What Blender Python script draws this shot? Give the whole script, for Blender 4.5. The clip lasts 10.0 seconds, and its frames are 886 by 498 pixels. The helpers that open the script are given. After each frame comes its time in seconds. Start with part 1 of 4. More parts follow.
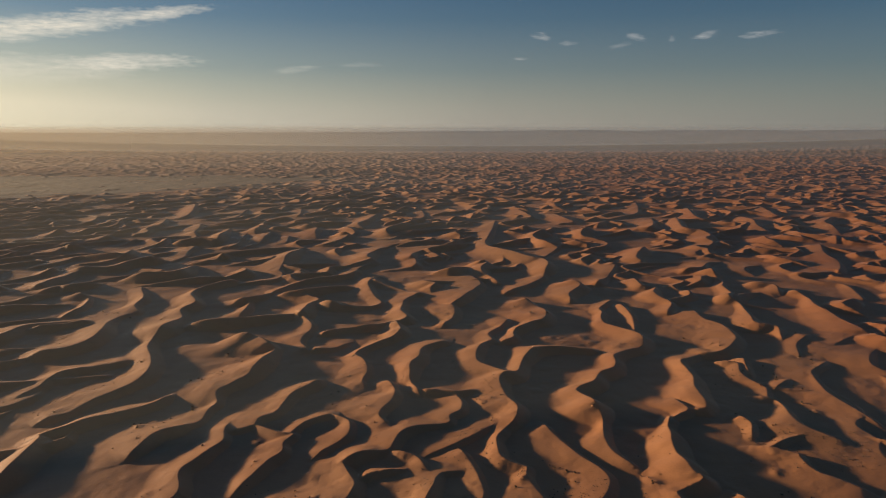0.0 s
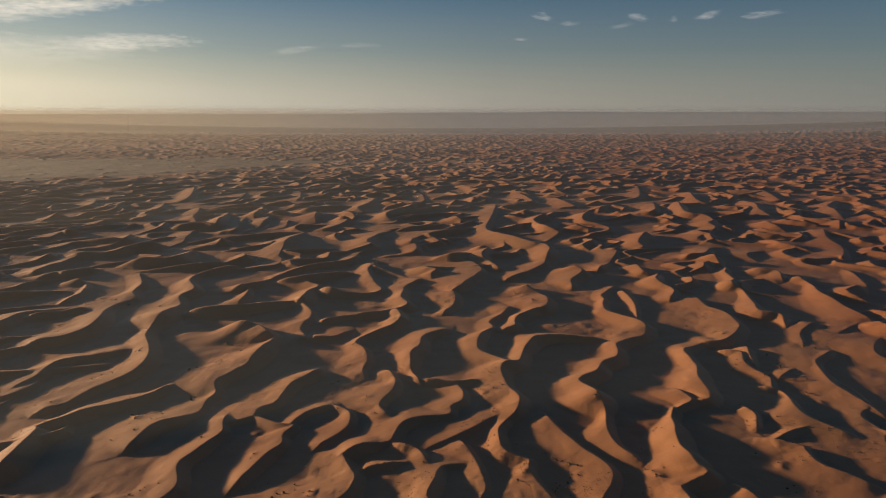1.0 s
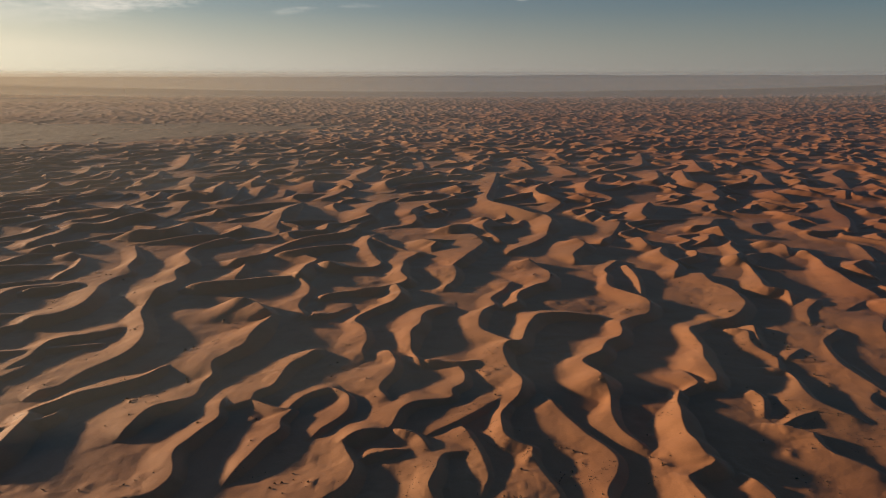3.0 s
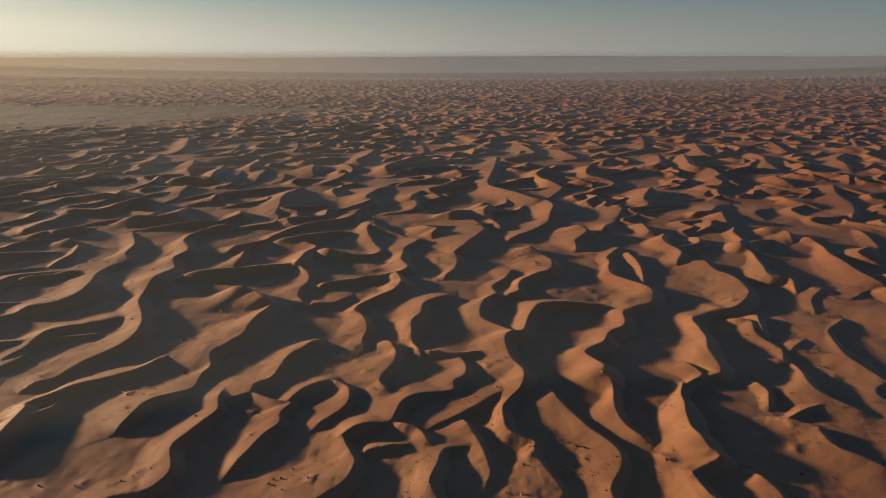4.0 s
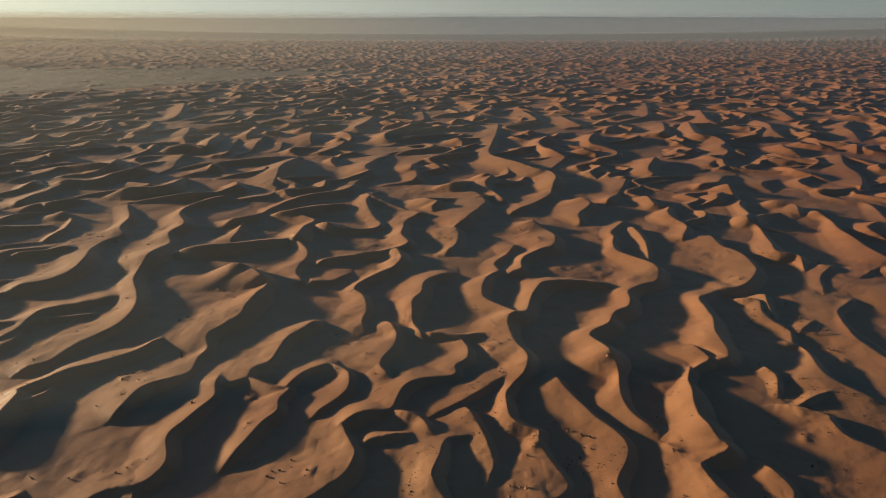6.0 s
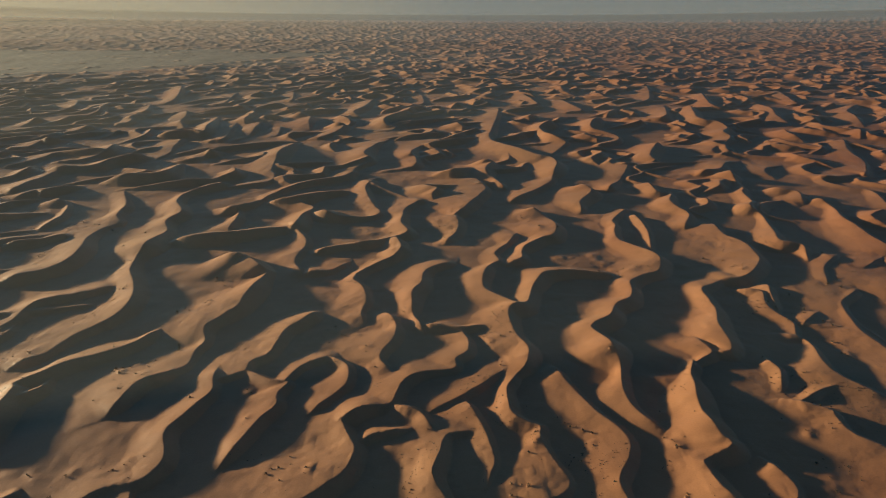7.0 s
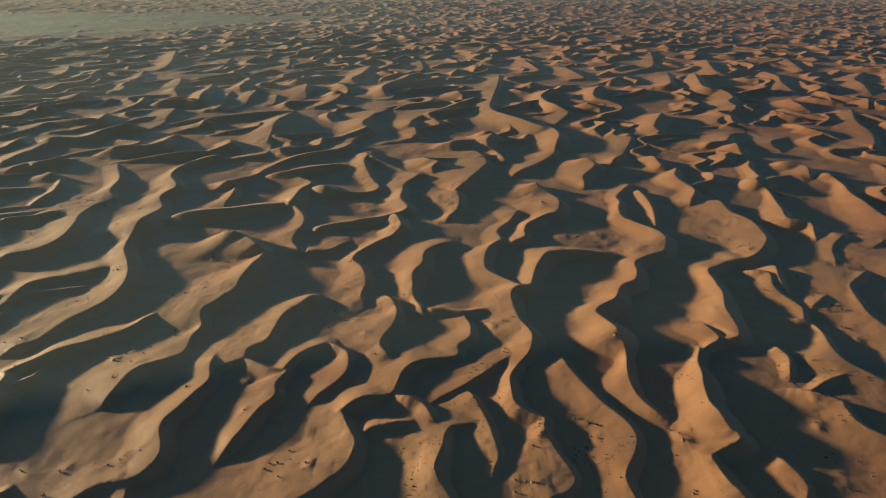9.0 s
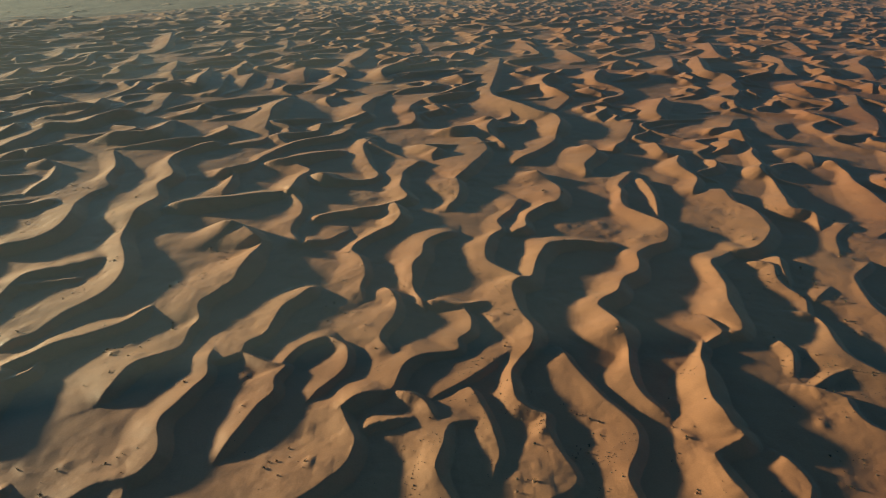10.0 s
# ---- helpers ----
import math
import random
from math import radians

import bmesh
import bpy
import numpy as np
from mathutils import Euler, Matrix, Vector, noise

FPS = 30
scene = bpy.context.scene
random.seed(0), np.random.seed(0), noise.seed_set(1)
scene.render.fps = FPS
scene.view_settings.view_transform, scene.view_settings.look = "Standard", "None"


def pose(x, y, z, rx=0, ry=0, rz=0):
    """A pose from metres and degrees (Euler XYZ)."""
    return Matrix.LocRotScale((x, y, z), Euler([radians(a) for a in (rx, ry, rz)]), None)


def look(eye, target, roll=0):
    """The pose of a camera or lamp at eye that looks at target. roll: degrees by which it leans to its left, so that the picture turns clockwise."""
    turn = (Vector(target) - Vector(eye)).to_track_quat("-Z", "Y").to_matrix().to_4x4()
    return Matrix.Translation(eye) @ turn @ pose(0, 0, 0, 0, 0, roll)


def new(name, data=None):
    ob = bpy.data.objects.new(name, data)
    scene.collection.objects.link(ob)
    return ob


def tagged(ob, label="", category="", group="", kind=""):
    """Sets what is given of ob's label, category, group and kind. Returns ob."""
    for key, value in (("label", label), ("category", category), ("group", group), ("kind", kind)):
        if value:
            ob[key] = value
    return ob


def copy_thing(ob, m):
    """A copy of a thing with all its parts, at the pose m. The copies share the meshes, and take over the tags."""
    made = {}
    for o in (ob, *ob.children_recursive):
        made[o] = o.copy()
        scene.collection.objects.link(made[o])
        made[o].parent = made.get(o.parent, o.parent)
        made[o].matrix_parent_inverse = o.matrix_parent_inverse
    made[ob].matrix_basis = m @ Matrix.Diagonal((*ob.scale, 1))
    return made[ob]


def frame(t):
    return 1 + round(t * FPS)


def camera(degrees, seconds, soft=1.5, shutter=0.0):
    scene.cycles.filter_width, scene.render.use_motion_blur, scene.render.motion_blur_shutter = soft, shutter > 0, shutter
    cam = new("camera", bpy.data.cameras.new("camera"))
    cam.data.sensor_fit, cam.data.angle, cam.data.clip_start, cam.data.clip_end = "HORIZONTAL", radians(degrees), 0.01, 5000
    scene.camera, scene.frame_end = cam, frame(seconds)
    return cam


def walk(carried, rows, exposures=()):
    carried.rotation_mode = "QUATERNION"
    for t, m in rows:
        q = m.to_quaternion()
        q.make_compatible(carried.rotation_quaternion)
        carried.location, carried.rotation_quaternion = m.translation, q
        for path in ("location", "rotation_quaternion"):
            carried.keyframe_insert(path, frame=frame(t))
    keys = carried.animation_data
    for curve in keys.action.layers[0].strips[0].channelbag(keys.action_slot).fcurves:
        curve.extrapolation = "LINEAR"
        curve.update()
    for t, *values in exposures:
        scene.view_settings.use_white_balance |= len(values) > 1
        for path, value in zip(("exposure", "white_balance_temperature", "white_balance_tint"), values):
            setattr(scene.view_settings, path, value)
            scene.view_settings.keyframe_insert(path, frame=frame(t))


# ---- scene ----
# Camera: a drone that climbs and drifts ahead while it tilts down.
cam = camera(65.5, 10.0, soft=0.8)
ROWS = [
    (0.0, 0.0, 0.0, 85.0, 80.417, 0.036, -0.006),
    (0.5, -0.17, 1.93, 85.77, 79.666, 0.022, -0.001),
    (1.0, -0.35, 3.79, 86.52, 78.917, 0.007, 0.0),
    (1.5, -0.46, 5.69, 87.35, 78.175, -0.008, -0.006),
    (2.0, -0.62, 7.53, 88.14, 77.432, -0.022, -0.016),
    (2.5, -0.82, 9.37, 88.94, 76.689, -0.035, -0.026),
    (3.0, -0.96, 11.25, 89.78, 75.944, -0.048, -0.037),
    (4.5, -1.49, 16.97, 92.25, 73.682, -0.101, -0.048),
    (5.0, -1.67, 18.89, 93.01, 72.921, -0.122, -0.053),
    (5.5, -1.89, 20.79, 93.79, 72.164, -0.145, -0.06),
    (7.0, -2.34, 26.29, 96.36, 69.928, -0.21, -0.111),
    (7.5, -2.56, 28.11, 97.16, 69.188, -0.237, -0.129),
    (8.0, -2.8, 29.95, 97.98, 68.449, -0.267, -0.152),
    (8.5, -3.05, 31.78, 98.81, 67.704, -0.297, -0.179),
    (9.0, -3.3, 33.63, 99.69, 66.947, -0.329, -0.205),
    (9.5, -3.52, 35.48, 100.6, 66.182, -0.364, -0.23),
    (10.0, -3.68, 37.34, 101.54, 65.413, -0.402, -0.249),
]
walk(cam, [(t, pose(x, y, z, rx, ry, rz)) for t, x, y, z, rx, ry, rz in ROWS],
     exposures=[(0.0, -0.10, 6650, 9), (2.5, -0.05, 6550, 11), (5.0, 0.05, 6130, 4), (7.5, 0.25, 5680, -12), (10.0, 0.43, 5300, -21)])

# ---- light: a low sun ahead and to the left, in dusty air ----
SUN_AZ, SUN_EL = radians(-68), radians(6.9)
SUN_DIR = Vector((math.sin(SUN_AZ) * math.cos(SUN_EL), math.cos(SUN_AZ) * math.cos(SUN_EL), math.sin(SUN_EL)))

sun_data = bpy.data.lights.new("sun", "SUN")
sun_data.energy, sun_data.angle, sun_data.color = 6.2, radians(2.3), (1.0, 0.80, 0.53)
sun = new("sun", sun_data)
sun.matrix_world = look(SUN_DIR * 100, (0, 0, 0))

world = bpy.data.worlds.new("desert_sky")
scene.world = world
world.use_nodes = True
wn, wl = world.node_tree.nodes, world.node_tree.links
wn.clear()


def w_math(op, a, b=None, c=None, clamp=False):
    """A math node of the sky; inputs are sockets or numbers."""
    m = wn.new("ShaderNodeMath")
    m.operation, m.use_clamp = op, clamp
    for k, v in enumerate((a, b, c)):
        if isinstance(v, (int, float)):
            m.inputs[k].default_value = v
        elif v is not None:
            wl.new(v, m.inputs[k])
    return m.outputs[0]


def w_mix(fac, a, b):
    m = wn.new("ShaderNodeMixRGB")
    for k, v in enumerate((fac, a, b)):
        if isinstance(v, (int, float)):
            m.inputs[k].default_value = v
        elif isinstance(v, tuple):
            m.inputs[k].default_value = (*v, 1)
        else:
            wl.new(v, m.inputs[k])
    return m.outputs[0]


def w_ramp(fac, stops):
    r = wn.new("ShaderNodeValToRGB")
    while len(r.color_ramp.elements) < len(stops):
        r.color_ramp.elements.new(0.5)
    for e, (p, c) in zip(r.color_ramp.elements, stops):
        e.position, e.color = p, (*c, 1)
    wl.new(fac, r.inputs[0])
    return r.outputs[0]


w_sky = wn.new("ShaderNodeTexSky")
w_sky.sky_type, w_sky.sun_disc = "NISHITA", False
w_sky.sun_elevation, w_sky.sun_rotation = SUN_EL, SUN_AZ
w_sky.altitude, w_sky.air_density, w_sky.dust_density, w_sky.ozone_density = 600, 1.0, 0.6, 2.5
SKY = 0.063
w_scaled = wn.new("ShaderNodeMixRGB")
w_scaled.blend_type, w_scaled.inputs[0].default_value, w_scaled.inputs[2].default_value = "MULTIPLY", 1.0, (0.75 * SKY, 1.01 * SKY, 1.23 * SKY, 1)
wl.new(w_sky.outputs[0], w_scaled.inputs[1])

w_dir = wn.new("ShaderNodeTexCoord").outputs["Generated"]
w_sep = wn.new("ShaderNodeSeparateXYZ")
wl.new(w_dir, w_sep.inputs[0])
w_az = w_math("ARCTAN2", w_sep.outputs[0], w_sep.outputs[1])
w_el = w_math("ARCSINE", w_sep.outputs[2])
# dust haze along the horizon, warm towards the sun and grey away from it
w_off = w_math("ABSOLUTE", w_math("SUBTRACT", w_az, SUN_AZ))
w_tone = w_ramp(w_math("DIVIDE", w_off, math.pi), [
    (0.0, (1.12, 0.99, 0.69)), (0.16, (0.95, 0.86, 0.63)), (0.28, (0.585, 0.555, 0.46)),
    (0.40, (0.40, 0.375, 0.335)), (0.56, (0.28, 0.275, 0.265)), (1.0, (0.13, 0.14, 0.16))])
w_low = w_ramp(w_math("MULTIPLY", w_el, 3.0), [
    (0.0, (0.97,) * 3), (0.10, (0.76,) * 3), (0.26, (0.32,) * 3), (0.46, (0.07,) * 3), (0.62, (0.0,) * 3)])
w_near = w_ramp(w_math("DIVIDE", w_off, math.pi), [(0.0, (1.9,) * 3), (0.16, (1.5,) * 3), (0.30, (1.15,) * 3), (0.45, (0.9,) * 3), (1.0, (0.7,) * 3)])
w_air = w_mix(w_math("MULTIPLY", w_low, w_near, clamp=True), w_scaled.outputs[0], w_tone)

# thin clouds: azimuth, elevation, half width, half height (radians), slope, density, raggedness
w_cmb = wn.new("ShaderNodeCombineXYZ")
wl.new(w_math("MULTIPLY", w_az, 9.0), w_cmb.inputs[0])
wl.new(w_math("MULTIPLY", w_el, 60.0), w_cmb.inputs[1])
w_n1 = wn.new("ShaderNodeTexNoise")
w_n1.inputs["Scale"].default_value, w_n1.inputs["Detail"].default_value, w_n1.inputs["Roughness"].default_value = 1.6, 7.0, 0.62
wl.new(w_cmb.outputs[0], w_n1.inputs["Vector"])
w_cmb2 = wn.new("ShaderNodeCombineXYZ")
wl.new(w_math("MULTIPLY", w_az, 55.0), w_cmb2.inputs[0])
wl.new(w_math("MULTIPLY", w_el, 190.0), w_cmb2.inputs[1])
w_n2 = wn.new("ShaderNodeTexNoise")
w_n2.inputs["Scale"].default_value, w_n2.inputs["Detail"].default_value, w_n2.inputs["Roughness"].default_value = 1.3, 6.0, 0.65
wl.new(w_cmb2.outputs[0], w_n2.inputs["Vector"])
w_rag = w_math("SUBTRACT", w_math("ADD", w_math("MULTIPLY", w_n1.outputs[0], 0.55), w_math("MULTIPLY", w_n2.outputs[0], 0.6)), 0.60)
CLOUDS = [
    (-0.52, 0.126, 0.17, 0.017, 0.17, 1.0, 3.2), (-0.385, 0.149, 0.085, 0.009, 0.17, 1.0, 3.0), (-0.43, 0.088, 0.12, 0.013, 0.06, 0.9, 3.6), (-0.60, 0.078, 0.22, 0.024, 0.0, 0.55, 3.0),
    (0.1385, 0.1306, 0.016, 0.006, -0.1, 0.5, 5.0), (0.1735, 0.121, 0.016, 0.004, 0.0, 0.25, 5.0), (0.2637, 0.1259, 0.015, 0.006, -0.2, 0.5, 5.0), (0.3096, 0.122, 0.008, 0.005, 0.0, 0.45, 5.0),
    (0.3497, 0.1246, 0.017, 0.006, 0.2, 0.6, 5.0), (0.4156, 0.1234, 0.026, 0.005, 0.06, 0.55, 5.0), (0.1079, 0.1018, 0.012, 0.003, 0.0, 0.5, 4.0),
    (-0.205, 0.086, 0.035, 0.006, 0.1, 0.35, 4.0), (-0.114, 0.0936, 0.035, 0.004, 0.0, 0.2, 5.0), (0.245, 0.117, 0.02, 0.004, 0.2, 0.22, 5.0)]
w_sum = None
for az0, el0, half_w, half_h, slope, dense, ragged in CLOUDS:
    da = w_math("SUBTRACT", w_az, az0)
    u = w_math("DIVIDE", da, half_w)
    dv = w_math("SUBTRACT", w_math("SUBTRACT", w_el, el0), w_math("MULTIPLY", da, slope))
    v = w_math("DIVIDE", dv, half_h)
    r2 = w_math("ADD", w_math("MULTIPLY", u, u), w_math("MULTIPLY", v, v))
    body = w_math("ADD", w_math("SUBTRACT", 1.0, r2), w_math("MULTIPLY", w_rag, ragged))
    one = w_math("MULTIPLY", w_math("MULTIPLY", body, 0.7, clamp=True), dense)
    inside = w_math("LESS_THAN", r2, 2.6)
    one = w_math("MULTIPLY", one, w_math("MULTIPLY", inside, w_math("SUBTRACT", 1.0, w_math("DIVIDE", r2, 2.6)), clamp=True))
    w_sum = one if w_sum is None else w_math("MAXIMUM", w_sum, one)
w_white = w_ramp(w_math("DIVIDE", w_off, math.pi), [
    (0.0, (1.05, 0.94, 0.75)), (0.2, (0.92, 0.85, 0.72)), (0.45, (0.60, 0.60, 0.60)), (1.0, (0.3, 0.3, 0.32))])
w_all = w_mix(w_math("MULTIPLY", w_sum, 1.0, clamp=True), w_air, w_white)
w_bg, w_out = wn.new("ShaderNodeBackground"), wn.new("ShaderNodeOutputWorld")
w_bg.inputs["Strength"].default_value = 1.0
wl.new(w_all, w_bg.inputs[0])
wl.new(w_bg.outputs[0], w_out.inputs[0])


# ---- materials ----
def material(name):
    m = bpy.data.materials.new(name)
    m.use_nodes = True
    n = m.node_tree.nodes
    return m, n, m.node_tree.links, n["Principled BSDF"]


def noise_node(n, l, coord, scale, detail=3.0, rough=0.5):
    t = n.new("ShaderNodeTexNoise")
    t.inputs["Scale"].default_value, t.inputs["Detail"].default_value = scale, detail
    t.inputs["Roughness"].default_value = rough
    l.new(coord, t.inputs["Vector"])
    return t


def ramp_node(n, l, fac, stops):
    r = n.new("ShaderNodeValToRGB")
    while len(r.color_ramp.elements) < len(stops):
        r.color_ramp.elements.new(0.5)
    for e, (p, c) in zip(r.color_ramp.elements, stops):
        e.position, e.color = p, (*c, 1)
    l.new(fac, r.inputs[0])
    return r


def sand_material(name, pale, deep, dark, gloss=0.56, red=None):
    """Wind-blown sand: broad colour drifts, fine mottling, ripples as relief."""
    m, n, l, b = material(name)
    geo = n.new("ShaderNodeNewGeometry").outputs["Position"]
    broad = noise_node(n, l, geo, 0.012, 3)
    mid = noise_node(n, l, geo, 0.16, 4, 0.6)
    fine = noise_node(n, l, geo, 2.2, 4, 0.65)
    base = ramp_node(n, l, broad.outputs[0], [(0.3, deep), (0.7, pale)])
    if red:
        # the sand turns from yellow to red across the field, brightness falloff painted in
        sep = n.new("ShaderNodeSeparateXYZ")
        l.new(geo, sep.inputs[0])
        across = n.new("ShaderNodeMapRange")
        for k, v in (("From Min", -230.0), ("From Max", 260.0)):
            across.inputs[k].default_value = v
        l.new(sep.outputs[0], across.inputs["Value"])
        drift = n.new("ShaderNodeMixRGB")
        drift.blend_type, drift.inputs[0].default_value = "MULTIPLY", 1.0
        hue_falloff = ramp_node(n, l, across.outputs[0], [(0.0, (1.0, 1.12, 1.15)), (0.5, (0.94, 0.95, 0.91)), (1.0, red)])
        l.new(base.outputs[0], drift.inputs[1]), l.new(hue_falloff.outputs[0], drift.inputs[2])
        base = drift
    mott = ramp_node(n, l, mid.outputs[0], [(0.28, dark), (0.5, (1, 1, 1))])
    mix = n.new("ShaderNodeMixRGB")
    mix.blend_type, mix.inputs[0].default_value = "MULTIPLY", 0.4
    l.new(base.outputs[0], mix.inputs[1]), l.new(mott.outputs[0], mix.inputs[2])
    grain = ramp_node(n, l, fine.outputs[0], [(0.25, (0.72, 0.70, 0.68)), (0.62, (1, 1, 1))])
    mix2 = n.new("ShaderNodeMixRGB")
    mix2.blend_type, mix2.inputs[0].default_value = "MULTIPLY", 0.4
    l.new(mix.outputs[0], mix2.inputs[1]), l.new(grain.outputs[0], mix2.inputs[2])
    l.new(mix2.outputs[0], b.inputs["Base Color"])
    b.inputs["Roughness"].default_value = gloss
    b.inputs["Specular IOR Level"].default_value = 0.5
    lump = noise_node(n, l, geo, 0.9, 6, 0.68)
    bump = n.new("ShaderNodeBump")
    bump.inputs["Strength"].default_value, bump.inputs["Distance"].default_value = 0.45, 0.16
    l.new(lump.outputs[0], bump.inputs["Height"])
    l.new(bump.outputs[0], b.inputs["Normal"])
    return m


SAND = sand_material("dune_sand", (0.57, 0.256, 0.112), (0.53, 0.206, 0.084), (0.70, 0.66, 0.62), red=(0.78, 0.68, 0.62))
PLAIN = sand_material("gravel_plain", (0.23, 0.145, 0.105), (0.18, 0.11, 0.08), (0.75, 0.72, 0.70), 0.9)
ROCK = sand_material("far_rock", (0.20, 0.18, 0.17), (0.16, 0.145, 0.14), (0.7, 0.7, 0.7), 0.9)


def plant_material(name, colour, other):
    m, n, l, b = material(name)
    geo = n.new("ShaderNodeNewGeometry").outputs["Position"]
    mot = noise_node(n, l, geo, 3.0, 3)
    base = ramp_node(n, l, mot.outputs[0], [(0.3, colour), (0.7, other)])
    l.new(base.outputs[0], b.inputs["Base Color"])
    b.inputs["Roughness"].default_value = 0.8
    return m


LEAF = plant_material("dry_leaf", (0.075, 0.056, 0.032), (0.12, 0.085, 0.05))
WOOD = plant_material("dry_wood", (0.12, 0.08, 0.05), (0.20, 0.14, 0.09))

STEP_AZ, STEP_R, Z_FLOOR = 0.058, 0.0028, -2.5


# ---- the desert floor as a polar sheet of heights, finer towards the flight line ----
def spaced(stops):
    """Rising values from (start, step) stops; each step holds up to the next start, growing with the value."""
    out, (v, k) = [], stops[0]
    for (a, k), (b, _) in zip(stops, stops[1:]):
        n = max(2, int(math.log(b / a) / k))
        out += [a * (b / a) ** (i / n) for i in range(n)]
    return np.array(out + [stops[-1][0]])


AZ = np.radians(np.concatenate([np.arange(-180, -60, 1.0), np.arange(-60, -37, 0.25), np.arange(-37, 37, STEP_AZ), np.arange(37, 60, 0.25), np.arange(60, 180.1, 1.0)]))
RAD = spaced([(0.05, 0.3), (6, 0.05), (30, 0.03), (60, 0.012), (105, STEP_R), (430, STEP_R * 1.25), (1000, 0.007), (1900, 0.009), (3300, 0.02), (4850, 0)])
GX, GY = RAD[:, None] * np.sin(AZ)[None], RAD[:, None] * np.cos(AZ)[None]


def lattice(ix, iy, seed):
    h = (ix.astype(np.int64) * 374761393 + iy.astype(np.int64) * 668265263 + seed * 974634777) & 0xFFFFFFFF
    h = ((h ^ (h >> 13)) * 1274126177) & 0xFFFFFFFF
    return ((h ^ (h >> 16)) & 0xFFFF) / 65535.0


def smooth_noise(x, y, size, seed):
    """Value noise in 0..1 with cells of that many metres."""
    x, y = x / size, y / size
    ix, iy = np.floor(x), np.floor(y)
    fx, fy = x - ix, y - iy
    fx, fy = fx * fx * fx * (fx * (fx * 6 - 15) + 10), fy * fy * fy * (fy * (fy * 6 - 15) + 10)
    a, b = lattice(ix, iy, seed), lattice(ix + 1, iy, seed)
    c, d = lattice(ix, iy + 1, seed), lattice(ix + 1, iy + 1, seed)
    return (a * (1 - fx) + b * fx) * (1 - fy) + (c * (1 - fx) + d * fx) * fy


def step(a, b, v):
    u = np.clip((v - a) / (b - a), 0, 1)
    return u * u * (3 - 2 * u)


GZ = Z_FLOOR + 0.9 * (smooth_noise(GX, GY, 40, 3) - 0.5) + 0.6 * (smooth_noise(GX, GY, 15, 5) - 0.5)
GZ += 0.22 * (smooth_noise(GX, GY, 5.0, 6) - 0.5) + 0.06 * (smooth_noise(GX, GY, 1.8, 8) - 0.5)
OWNER = np.full(GX.shape, -1, np.int32)
FLOOR_Z = GZ.copy()
SLIP = np.zeros(GX.shape, bool)


def crest_curve(points, gap):
    """A smooth curve through a crest's few control points (x, y, height, length of the back), resampled to about gap metres."""
    p = np.array(points, float)
    if len(p) > 2:
        q = np.vstack([2 * p[0] - p[1], p, 2 * p[-1] - p[-2]])
    else:
        q = np.vstack([2 * p[0] - p[1], p, 2 * p[1] - p[0]])
    out = []
    for i in range(1, len(q) - 2):
        a, b, c, d = q[i - 1], q[i], q[i + 1], q[i + 2]
        n = max(2, int(np.hypot(*(c - b)[:2]) / gap))
        for u in np.arange(n) / n:
            out.append(0.5 * (2 * b + (c - a) * u + (2 * a - 5 * b + 4 * c - d) * u * u + (3 * b - a - 3 * c + d) * u ** 3))
    out.append(q[-2])
    out = np.array(out)
    out[:, 2:] = np.maximum(out[:, 2:], (0.05, 1.0))
    return out


LEE = math.tan(radians(32))


